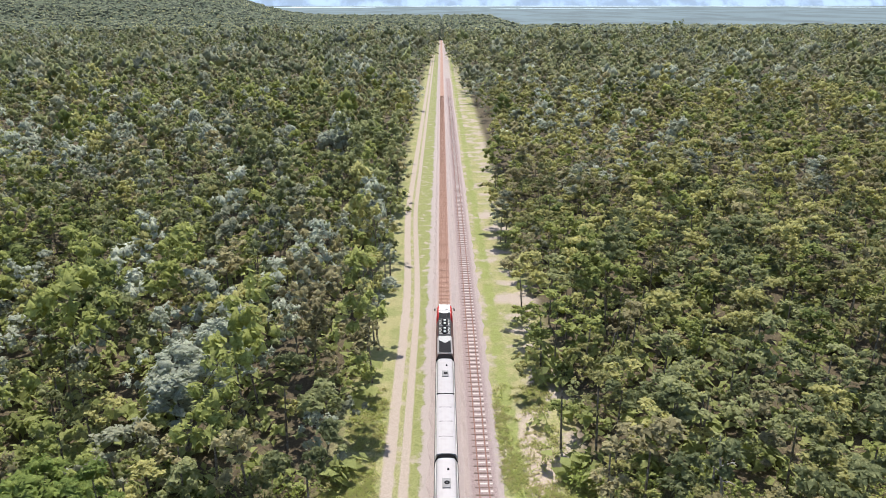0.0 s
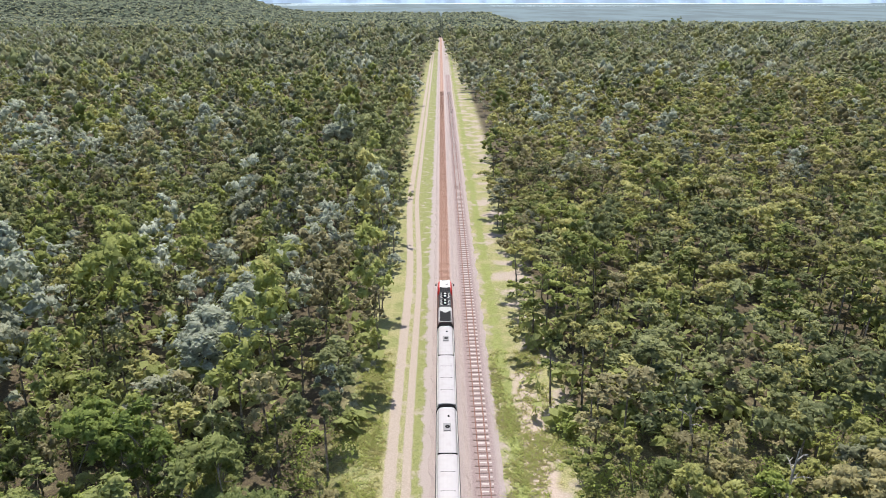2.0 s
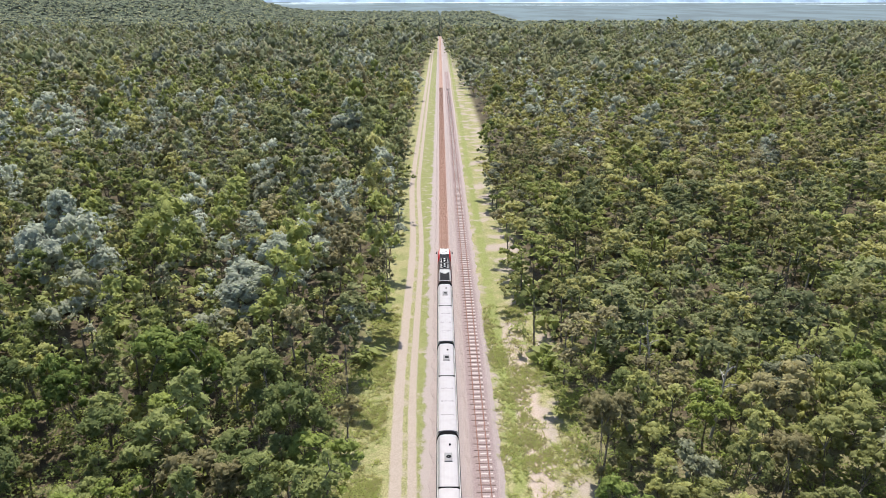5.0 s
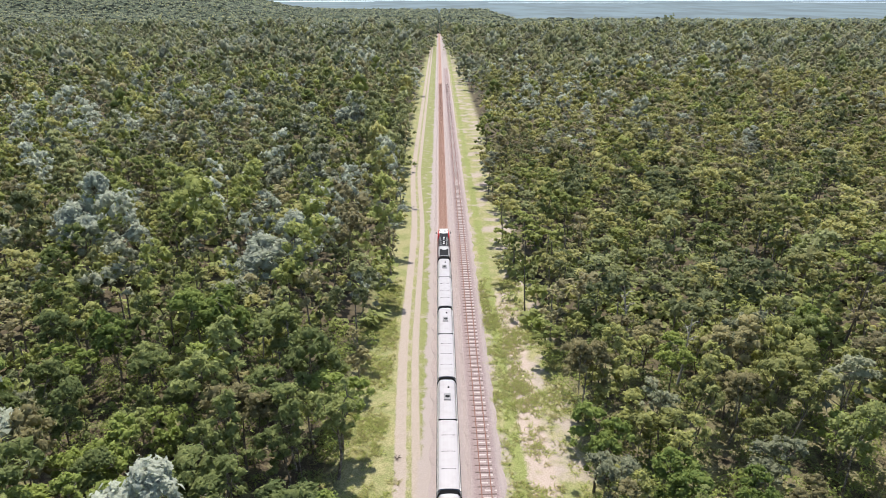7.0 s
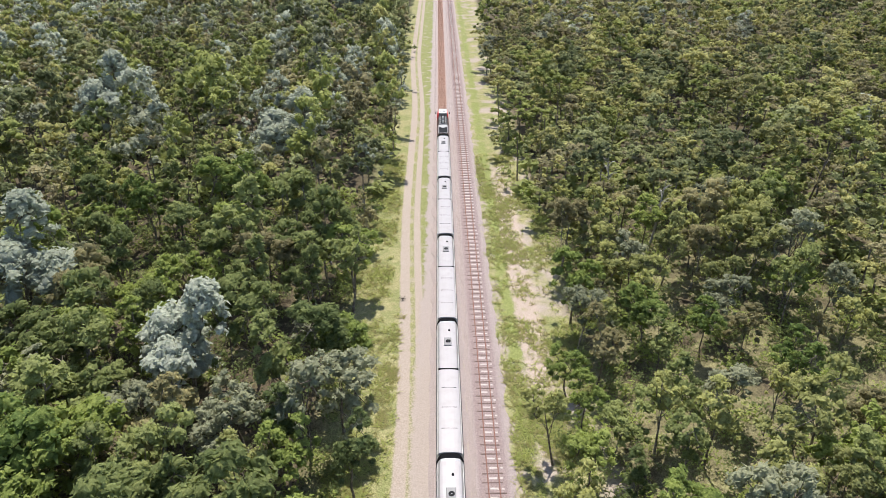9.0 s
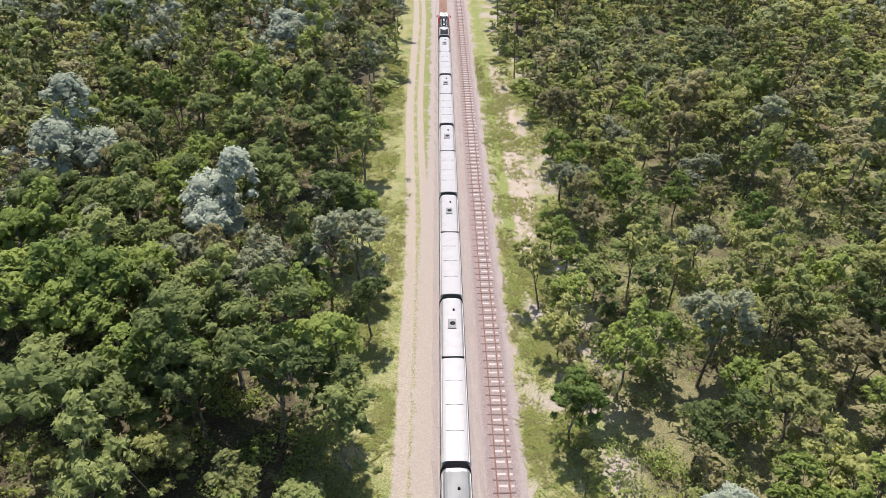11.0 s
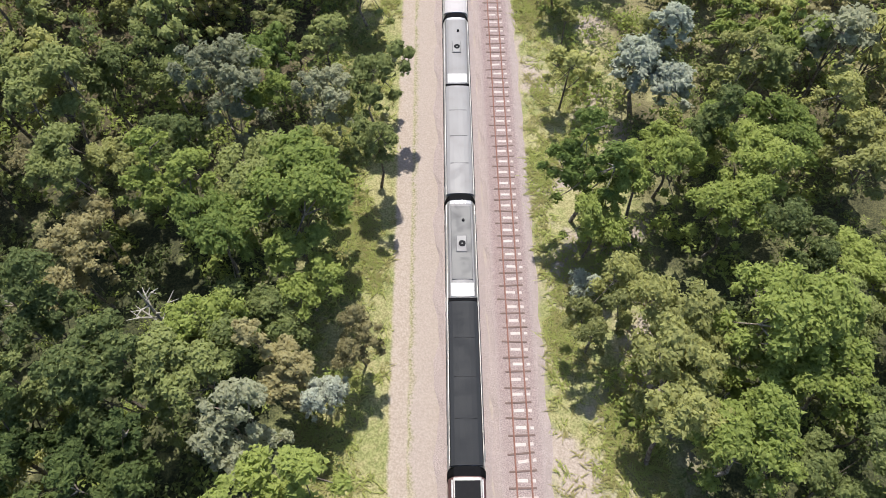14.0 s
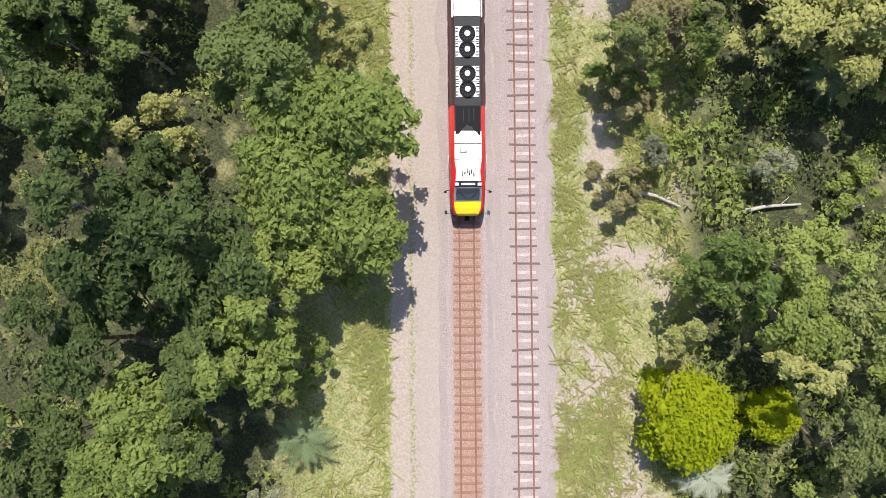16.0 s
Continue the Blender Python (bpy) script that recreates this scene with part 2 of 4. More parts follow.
# ---- mesh helpers ----
class Geo:
    """Collects vertices and faces of one mesh."""

    def __init__(self):
        self.v, self.f = [], []

    def add(self, verts, faces):
        k = len(self.v)
        self.v += [tuple(p) for p in verts]
        self.f += [tuple(i + k for i in q) for q in faces]
        return self

    def box(self, x0, x1, y0, y1, z0, z1, c=0.0):
        """A box whose upper edges are chamfered by c."""
        a = [(x0, y0, z0), (x1, y0, z0), (x1, y1, z0), (x0, y1, z0)]
        if c <= 0:
            b = [(x0, y0, z1), (x1, y0, z1), (x1, y1, z1), (x0, y1, z1)]
            return self.add(a + b, [(3, 2, 1, 0), (4, 5, 6, 7), (0, 1, 5, 4), (1, 2, 6, 5), (2, 3, 7, 6), (3, 0, 4, 7)])
        b = [(p[0], p[1], z1 - c) for p in a]
        t = [(x0 + c, y0 + c, z1), (x1 - c, y0 + c, z1), (x1 - c, y1 - c, z1), (x0 + c, y1 - c, z1)]
        fs = [(3, 2, 1, 0), (8, 9, 10, 11)]
        for i in range(4):
            j = (i + 1) % 4
            fs += [(i, j, j + 4, i + 4), (i + 4, j + 4, j + 8, i + 8)]
        return self.add(a + b + t, fs)

    def loft(self, rings, closed=True, caps=True):
        """Skins rings of equal length, one after another."""
        n = len(rings[0])
        vs = [p for r in rings for p in r]
        fs = []
        for i in range(len(rings) - 1):
            for j in range(n if closed else n - 1):
                k = (j + 1) % n
                fs.append((i * n + j, i * n + k, i * n + n + k, i * n + n + j))
        if caps:
            fs += [tuple(range(n - 1, -1, -1)), tuple(range((len(rings) - 1) * n, len(rings) * n))]
        return self.add(vs, fs)

    def tube(self, points, radii, sides=6):
        rings = []
        for i, p in enumerate(points):
            p = Vector(p)
            d = (Vector(points[min(i + 1, len(points) - 1)]) - Vector(points[max(i - 1, 0)])).normalized()
            a = d.orthogonal().normalized()
            b = d.cross(a)
            rings.append([p + (a * math.cos(2 * math.pi * k / sides) + b * math.sin(2 * math.pi * k / sides)) * radii[i] for k in range(sides)])
        return self.loft(rings)

    def disc_ring(self, x, y, z0, z1, r0, r1, sides=24):
        """An upright ring (r0 inner, r1 outer) between two heights."""
        def c(r, z):
            return [(x + r * math.cos(2 * math.pi * k / sides), y + r * math.sin(2 * math.pi * k / sides), z) for k in range(sides)]
        return self.loft([c(r1, z0), c(r1, z1), c(r0, z1), c(r0, z0)], True, False)

    def mesh(self, name, mat, smooth=False):
        me = bpy.data.meshes.new(name)
        me.from_pydata(self.v, [], self.f)
        me.materials.append(mat)
        if smooth:
            me.polygons.foreach_set("use_smooth", [True] * len(me.polygons))
        me.update()
        return me


def part(name, geo, mat, parent=None, label="", smooth=False):
    ob = new(name, geo.mesh(name, mat, smooth))
    ob.parent = parent
    return tagged(ob, label)


def quads(name, verts, mats, which=None, k=4, tint=None):
    """A mesh of loose faces of k corners from an array (k * n, 3); which: each face's material."""
    n = len(verts) // k
    me = bpy.data.meshes.new(name)
    me.vertices.add(k * n), me.loops.add(k * n), me.polygons.add(n)
    me.vertices.foreach_set("co", np.ascontiguousarray(verts, dtype=np.float32).ravel())
    me.loops.foreach_set("vertex_index", np.arange(k * n, dtype=np.int32))
    me.polygons.foreach_set("loop_start", np.arange(0, k * n, k, dtype=np.int32))
    for mat in mats:
        me.materials.append(mat)
    if which is not None:
        me.polygons.foreach_set("material_index", np.ascontiguousarray(which, dtype=np.int32))
    if tint is not None:
        me.attributes.new("tint", "FLOAT", "FACE").data.foreach_set("value", np.ascontiguousarray(tint, dtype=np.float32))
    me.update(calc_edges=True)
    return me


rng = np.random.default_rng(7)


def leaf_quads(centres, radii, count, size, flat=0.9, droop=0.25, corners=4, up=0.8):
    """Leaves spread over clumps: rhombs or slim triangles with mixed tilt, mostly on the clump's skin."""
    k = len(centres)
    who = rng.choice(k, count, p=radii ** 2 / np.sum(radii ** 2))
    d = rng.normal(size=(count, 3))
    d /= np.linalg.norm(d, axis=1)[:, None]
    d[:, 2] = np.where(d[:, 2] < -0.35, -d[:, 2] * 0.6, d[:, 2])
    r = radii[who][:, None] * rng.uniform(0.5, 1.1, (count, 1))
    c = centres[who] + d * r * np.array([1, 1, flat])
    nrm = d * 0.8 + rng.normal(size=(count, 3)) * 0.5 + np.array([0, 0, up])
    nrm /= np.linalg.norm(nrm, axis=1)[:, None]
    a = np.cross(nrm, rng.normal(size=(count, 3)))
    a /= np.linalg.norm(a, axis=1)[:, None]
    b = np.cross(nrm, a)
    s = size * rng.uniform(0.55, 1.4, (count, 1))
    a, b = a * s, b * s * rng.uniform(0.35, 0.7, (count, 1))
    dip = np.array([0, 0, -1]) * s * droop
    v = np.empty((count, corners, 3))
    if corners == 3:
        v[:, 0], v[:, 1], v[:, 2] = c - a * 0.8 - b, c + a * 1.3 + dip, c - a * 0.5 + b * 1.3
    else:
        v[:, 0], v[:, 1], v[:, 2], v[:, 3] = c - a + dip, c - b, c + a + dip, c + b
    return v.reshape(-1, 3)


def solid():
    """Corner points and faces of a ball of 20 triangles."""
    p = (1 + 5 ** 0.5) / 2
    v = [(-1, p, 0), (1, p, 0), (-1, -p, 0), (1, -p, 0), (0, -1, p), (0, 1, p), (0, -1, -p), (0, 1, -p), (p, 0, -1), (p, 0, 1), (-p, 0, -1), (-p, 0, 1)]
    f = [(0, 11, 5), (0, 5, 1), (0, 1, 7), (0, 7, 10), (0, 10, 11), (1, 5, 9), (5, 11, 4), (11, 10, 2), (10, 7, 6), (7, 1, 8), (3, 9, 4), (3, 4, 2), (3, 2, 6), (3, 6, 8), (3, 8, 9), (4, 9, 5), (2, 4, 11), (6, 2, 10), (8, 6, 7), (9, 8, 1)]
    return np.array(v) / math.sqrt(1 + p * p), np.array(f)


BALL20 = solid()
BALL8 = (np.array([(1, 0, 0), (0, 1, 0), (-1, 0, 0), (0, -1, 0), (0, 0, 1), (0, 0, -1)], float), np.array([(0, 1, 4), (1, 2, 4), (2, 3, 4), (3, 0, 4), (1, 0, 5), (2, 1, 5), (3, 2, 5), (0, 3, 5)]))


def puffs(centres, radii, ball, rough=0.2, tall=1.0):
    """Ragged leafy clumps, one round each centre: points and triangles."""
    bv, bf = ball
    k, n = len(centres), len(bv)
    a = rng.uniform(0, 6.283, k)
    c, s = np.cos(a)[:, None], np.sin(a)[:, None]
    x, y, z = bv[None, :, 0], bv[None, :, 1], np.broadcast_to(bv[None, :, 2], (k, n))
    v = np.stack([x * c - y * s, x * s + y * c, np.where(z < -0.2, z * 0.75, z)], 2)
    v = v * (radii[:, None] * (1 + rough * rng.normal(size=(k, n)).clip(-1.6, 1.6)))[:, :, None] * np.array([1, 1, tall])
    return (v + centres[:, None, :]).reshape(-1, 3), (bf[None] + (np.arange(k) * n)[:, None, None]).reshape(-1, 3)


def crown_parts(cs, rs, ball, cards, size, core=0.7, rough=0.25, tall=1.05):
    """A crown as points, corners of its clumps' triangles and corners of the leaves that stand out of them."""
    v, f = puffs(cs, rs * core, ball, rough, tall)
    if not cards:
        return v, f, np.zeros((0, 3), int)
    w = leaf_quads(cs, rs * 1.08, cards * len(cs), size, tall, up=0.85, corners=3)
    return np.concatenate([v, w]), f, (np.arange(len(w)) + len(v)).reshape(-1, 3)


def leafy(name, v, f, q, mats, which=None, tint=None):
    """A mesh of smooth triangles f and flat leaves q; which, tint: each face's material and tint, triangles first."""
    me = bpy.data.meshes.new(name)
    n, k = len(f), len(q)
    me.vertices.add(len(v)), me.loops.add(3 * (n + k)), me.polygons.add(n + k)
    me.vertices.foreach_set("co", np.ascontiguousarray(v, dtype=np.float32).ravel())
    me.loops.foreach_set("vertex_index", np.concatenate([f.ravel(), q.ravel()]).astype(np.int32))
    me.polygons.foreach_set("loop_start", np.arange(0, 3 * (n + k), 3, dtype=np.int32))
    me.polygons.foreach_set("use_smooth", np.arange(n + k) < n)
    for mat in mats:
        me.materials.append(mat)
    if which is not None:
        me.polygons.foreach_set("material_index", np.ascontiguousarray(which, dtype=np.int32))
    if tint is not None:
        me.attributes.new("tint", "FLOAT", "FACE").data.foreach_set("value", np.ascontiguousarray(tint, dtype=np.float32))
    me.update(calc_edges=True)
    return me


def tree_shape(height, spread, clumps, base=0.35, lean=0.06, most=6):
    """Clump centres, clump radii and the limbs that carry them: uneven lobes whose foliage hangs down their sides, with gaps between."""
    top = np.array([rng.normal() * lean * height, rng.normal() * lean * height, height * 0.66])
    lobes = int(rng.integers(max(1, most - 3), most))
    cs, rs, limbs = [], [], []
    for j in range(lobes):
        a = 6.283 * (j + rng.uniform(-0.25, 0.25)) / lobes
        far = spread * rng.uniform(0.14, 0.34) * (0.0 if lobes == 1 else 1.0)
        size = spread * rng.uniform(0.20, 0.32) * (1.55 if lobes == 1 else 1.25 if lobes == 2 else 1.0)
        peak = height * (1.0 if j == 0 else rng.uniform(0.66, 0.95))
        deep = min((peak - base * height) * 0.95, size * rng.uniform(2.4, 4.0))
        hub = np.array([math.cos(a) * far + top[0], math.sin(a) * far + top[1], peak - deep * 0.5])
        limbs.append((top * rng.uniform(0.4, 0.8), hub))
        own = max(2, int(clumps / lobes * rng.uniform(0.8, 1.2)))
        for i in range(own):
            b = 2.4 * i + rng.uniform(-0.6, 0.6)
            q = math.sqrt((i + 0.4) / own) * rng.uniform(0.7, 1.15)
            r = size * rng.uniform(0.26, 0.46) * (1.1 - 0.3 * q)
            c = np.array([hub[0] + math.cos(b) * q * size, hub[1] + math.sin(b) * q * size, peak - r * 0.8 - deep * (q ** 2) * rng.uniform(0.2, 1.1)])
            cs.append(c), rs.append(r)
            if i % 3 == 0 or q > 0.95:
                limbs.append((hub, c))
    return np.array(cs), np.array(rs), top, limbs


def wood(height, top, limbs, girth, sides=6):
    g = Geo()
    bend = Vector((rng.normal() * 0.03 * height, rng.normal() * 0.03 * height, 0))
    t = Vector(top)
    g.tube([(0, 0, -0.3), t * 0.3 + bend, t * 0.65 + bend * 0.5, t], [girth * 1.2, girth * 0.85, girth * 0.6, girth * 0.25], sides)
    for a, c in limbs:
        a, c = Vector(a), Vector(c)
        a = a + bend * 0.6
        m = a.lerp(c, 0.55) + Vector((0, 0, -0.06 * (c - a).length))
        g.tube([a, m, c], [girth * 0.38, girth * 0.24, girth * 0.08], 4)
    return g


def tree_kind(leaf, height, spread, clumps, cards, size, base=0.3, girth=0.2, most=6, tall=1.05):
    """A trunk mesh and two crown meshes: one of fine leaves, one of coarser sprays for trees farther off."""
    cs, rs, top, limbs = tree_shape(height, spread, clumps, base, 0.06, most)
    fine = leafy("crown", *crown_parts(cs, rs, BALL20, cards * 12 // 5, size * 0.88, 0.68, 0.25, tall), [LEAF[leaf]])
    coarse = leafy("crown", *crown_parts(cs, rs, BALL20, cards * 4 // 5, size * 1.25, 0.8, 0.27, tall), [LEAF[leaf]])
    return wood(height, top, limbs, girth).mesh("trunk", BARK), fine, coarse


def plant(kind, name, label, x, y, size=1.0, turn=None, group="forest trees", category="tree"):
    """One tree: an empty at its foot, its trunk and its crown."""
    trunk, fine, coarse = kind
    crown = fine if abs(x) < 38 and y < -38 else coarse
    e = tagged(new(name), label, category, group)
    e.matrix_world = pose(x, y, 0, 0, 0, rng.uniform(0, 360) if turn is None else turn) @ Matrix.Diagonal((size * rng.uniform(0.85, 1.2), size * rng.uniform(0.85, 1.2), size * rng.uniform(0.9, 1.12), 1))
    for n, me in (("trunk", trunk), ("crown", crown)):
        o = new(n, me)
        o.parent = e
    return e


# ---- the ground and the line ----
def ground():
    """One sheet to the horizon, fine near the line."""
    xs = [-4900, -2500, -1200, -600, -300, -150, -80, -40, -20, -12, -8, -4, 0, 4, 8, 12, 20, 40, 80, 150, 300, 600, 1200, 2500, 4900]
    ys = [-900, -400] + list(range(-200, 500, 20)) + [500, 600, 800, 1000, 1400, 1700, 2300, 3000, 4000, 4700]
    g = Geo()
    g.v = [(x, y, -0.05 + 24.0 * max(0.0, (y - 1500) / 3200)) for y in ys for x in xs]
    n = len(xs)
    g.f = [(j * n + i, j * n + i + 1, j * n + n + i + 1, j * n + n + i) for j in range(len(ys) - 1) for i in range(n - 1)]
    return tagged(part("ground", g, GROUND), "dry bushland soil with leaf litter, grass and gravel", "ground", kind="structure")


ground()
Y0, Y1, SIDE = -160.0, 1650.0, 4.40


def bed(x0, x1, top, ya, yb, name, label):
    """Ballast with sloping shoulders."""
    g = Geo()
    rings = []
    y = ya
    while y <= yb + 0.1:
        w = [0.22 * math.sin(y * 0.9 + k) + 0.16 * math.sin(y * 2.3 + 2 * k) for k in range(4)]
        rings.append([(x0 - 0.8 + w[0], y, -0.12), (x0 + w[1] * 0.3, y, top), (x1 + w[2] * 0.3, y, top), (x1 + 0.8 + w[3], y, -0.12)])
        y += 2.0 if y < 200 else 20.0
    g.loft(rings, False, False)
    g.f = [q[::-1] for q in g.f]
    return tagged(part(name, g, BALLAST), label, "ballast", kind="structure")


main_bed = bed(-1.55, 1.55, 0.22, Y0, Y1, "main_ballast", "rust-stained crushed stone ballast under the main track")
side_bed = bed(SIDE - 1.7, SIDE + 1.7, 0.16, Y0, 520.0, "side_ballast", "pinkish grey crushed stone ballast under the siding")


def rail(x, z, ya, yb, name, parent):
    """A flat-bottomed rail: foot, web and head."""
    prof = [(-0.065, 0), (0.065, 0), (0.065, 0.015), (0.012, 0.03), (0.012, 0.11), (0.036, 0.12), (0.036, 0.155), (-0.036, 0.155), (-0.036, 0.12), (-0.012, 0.11), (-0.012, 0.03), (-0.065, 0.015)]
    g = Geo()
    g.loft([[(x + a, y, z + b) for a, b in prof] for y in (ya, yb)])
    return part(name, g, RUST, parent)


GAUGE = 0.5685
main_track = tagged(new("main_track"), "rusty railway track with rust-coloured sleepers", "railway track", kind="structure")
side_track = tagged(new("siding_track"), "disused siding with rusty rails and mixed sleepers", "railway track", kind="structure")
for s in (-1, 1):
    rail(s * GAUGE, 0.25, Y0, Y1, "rail", main_track)
    rail(SIDE + s * GAUGE, 0.19, Y0, 520.0, "rail", side_track)

# ---- the train ----
BLACK = paint("black_sheet", (0.010, 0.010, 0.012), 0.6, 0, 0.2, 3, (0.035, 0.033, 0.03), 0.08)
CHARCOAL = paint("charcoal_roof", (0.021, 0.023, 0.027), 0.55, 0, 0.25, 0.8, (0.04, 0.04, 0.04), 0.12)
GREYROOF = paint("grey_roof", (0.20, 0.195, 0.20), 0.5, 0, 0.3, 1.0, (0.20, 0.18, 0.17))
SLATE = paint("slate_panel", (0.085, 0.085, 0.09), 0.5, 0, 0.3, 1.0, (0.13, 0.125, 0.12))
PALEROOF = paint("pale_roof", (0.38, 0.355, 0.36), 0.35, 0, 0.25, 1.0, (0.26, 0.235, 0.225))
WHITE = paint("white_paint", (0.70, 0.69, 0.68), 0.35, 0, 0.12, 2.0, (0.45, 0.42, 0.40))
SILVER = paint("silver_side", (0.42, 0.42, 0.44), 0.35, 0.4, 0.25, 2.0)
RED = paint("red_paint", (0.62, 0.022, 0.025), 0.35, 0, 0.15, 2.5, (0.25, 0.02, 0.02))
MAROON = paint("maroon_side", (0.10, 0.035, 0.04), 0.45, 0, 0.3, 2.0)
YELLOW = paint("yellow_paint", (0.74, 0.64, 0.02), 0.35, 0, 0.12, 2.5, (0.45, 0.28, 0.02))
GREY = paint("dark_grey_frame", (0.03, 0.03, 0.034), 0.55, 0, 0.3, 3, (0.07, 0.065, 0.06), 0.12)
PANEL = paint("pale_panel", (0.46, 0.455, 0.45), 0.4, 0.1, 0.3, 4, (0.30, 0.29, 0.28))
METAL = paint("bare_metal", (0.36, 0.355, 0.35), 0.4, 0.3, 0.3, 4)
RUBBER = paint("rubber", (0.008, 0.008, 0.009), 0.85, 0, 0.1, 2.5, (0.03, 0.03, 0.03), 0.05)
LAMP = paint("lamp_lens", (0.85, 0.85, 0.82), 0.15, 0, 0.05)
GLASS = Nodes("cab_glass").finish((0.015, 0.028, 0.055), 0.06, 0.0, 0.8)


def section(y, w, roof=3.86, low=0.75, shoulder=0.44):
    """The body's outline at y; w scales its width."""
    half = [(1.18, low), (1.36, 1.15), (1.38, 2.0), (1.33, 2.85), (1.16, 3.35), (1.36 - shoulder, roof - 0.12), (0.45, roof - 0.02)]
    ring = [(-a * w, y, min(b, roof)) for a, b in half] + [(a * w, y, min(b, roof)) for a, b in half[::-1]]
    return ring


def loco_at(yn, facing):
    """A tilt train's power car: red and white cab with a yellow nose, four roof fans, sooty roof."""
    e = tagged(new("locomotive"), "red and white diesel power car with yellow nose, sooty roof", "train")
    # nose and cab, from the coupler up and back
    g = Geo()
    nose = [(0.00, 0.62, 1.55), (0.10, 0.74, 1.95), (0.45, 0.84, 2.18), (0.95, 0.91, 2.40), (1.45, 0.95, 2.95), (1.85, 0.965, 3.45), (2.25, 0.975, 3.72), (2.9, 0.985, 3.82), (4.0, 1.0, 3.86), (7.9, 1.0, 3.86)]
    g.loft([section(y, w, top) for y, w, top in nose])
    part("body", g, RED, e, "glossy red cab body", True)
    part("rear_body", Geo().loft([section(y, 1.0) for y in (7.9, 12.0, 16.0, 20.2)]), MAROON, e, "dark maroon engine room sides")

    def cover(name, pts, mat, lift=0.025, label=""):
        """A skin that follows the top: rows of (y, half width, z)."""
        gg = Geo()
        rings = []
        for y, w, z in pts:
            rings.append([(-w, y, z - 0.10), (-w, y, z + lift - 0.04), (-w * 0.72, y, z + lift), (w * 0.72, y, z + lift), (w, y, z + lift - 0.04), (w, y, z - 0.10)])
        gg.loft(rings)
        gg.f = [q[::-1] for q in gg.f]
        return part(name, gg, mat, e, label)

    cover("nose_cone", [(-0.03, 0.66, 1.60), (0.08, 0.84, 1.97), (0.45, 0.97, 2.20), (0.93, 1.02, 2.42)], YELLOW, 0.03, "yellow nose")
    cover("windscreen_surround", [(0.95, 1.02, 2.43), (1.45, 1.03, 2.96), (1.88, 1.0, 3.48)], SILVER, 0.02, "silver windscreen frame")
    ws = cover("windscreen", [(1.02, 0.86, 2.52), (1.45, 0.88, 2.97), (1.78, 0.84, 3.37)], GLASS, 0.045, "dark blue windscreen glass")
    wiper = Geo().tube([(-0.1, 1.08, 2.63), (-0.55, 1.5, 3.10)], [0.02, 0.02], 4).tube([(0.15, 1.08, 2.63), (0.6, 1.4, 3.0)], [0.02, 0.02], 4)
    part("wiper", wiper, BLACK, ws)
    bar = cover("light_bar", [(1.90, 0.98, 3.50), (2.25, 0.95, 3.74)], GREY, 0.05, "dark headlight bar")
    for s in (-1, 1):
        part("headlight", Geo().box(s * 0.82 - 0.14, s * 0.82 + 0.14, 1.94, 2.16, 3.5, 3.72, 0.03), LAMP, bar, "clear headlight")
    part("headlight", Geo().box(-0.5, 0.5, 1.98, 2.14, 3.5, 3.72, 0.03), LAMP, bar, "clear headlight strip")
    cover("front_roof", [(2.27, 0.92, 3.76), (3.0, 0.86, 3.85), (3.8, 0.98, 3.88), (5.9, 0.98, 3.88)], WHITE, 0.02, "white cab roof")
    grille = part("horn_panel", Geo().box(-0.55, 0.55, 2.55, 3.35, 3.84, 3.90, 0.02), WHITE, e)
    for k in range(6):
        y = 2.62 + 0.05 * ((k * 7) % 5)
        part("horn", Geo().tube([(-0.4 + 0.16 * k, y, 3.93), (-0.4 + 0.16 * k, y + 0.38, 3.93)], [0.05, 0.02], 6), BLACK, grille)
    for y in (3.82, 4.95):
        part("roof_seam", Geo().box(-0.97, 0.97, y, y + 0.05, 3.86, 3.925, 0.01), GREY, e)
    for y in (4.4, 4.65):
        part("roof_rib", Geo().box(0.25, 0.8, y, y + 0.06, 3.86, 3.93, 0.01), METAL, e)
    part("roof_pod", Geo().box(-0.6, -0.1, 4.3, 4.7, 3.86, 4.02, 0.05), METAL, e)
    # soot-black panel with a ragged front edge
    def soot(y0, y1, d, parent_label):
        gg = Geo()
        n = 25
        front = [y0 + d * (0.5 - 0.8 * math.cos(6.28 * i / (n - 1)) + 0.12 * math.sin(i * 1.3)) for i in range(n)]
        xs = [-0.9 + 1.8 * i / (n - 1) for i in range(n)]
        gg.v = [(x, f, 3.86) for x, f in zip(xs, front)] + [(x, f, 3.918) for x, f in zip(xs, front)] + [(x, y1, 3.918) for x in xs] + [(x, y1, 3.86) for x in xs]
        gg.f = [(r * n + i, r * n + i + 1, r * n + n + i + 1, r * n + n + i) for r in range(3) for i in range(n - 1)]
        return part("exhaust_panel", gg, BLACK, e, parent_label)
    cover("middle_roof", [(5.9, 0.98, 3.88), (8.0, 0.98, 3.88)], GREY, 0.01)
    soot(5.75, 7.75, 0.45, "soot-black exhaust panel")
    for x in (-0.35, 0.05, 0.4):
        part("hatch_handle", Geo().box(x, x + 0.06, 6.6, 7.5, 3.90, 3.935, 0.01), GREY, e)
    part("fan_frame", Geo().box(-1.02, 1.02, 7.8, 14.4, 3.62, 3.885, 0.06), GREY, e, "dark grey radiator frame")
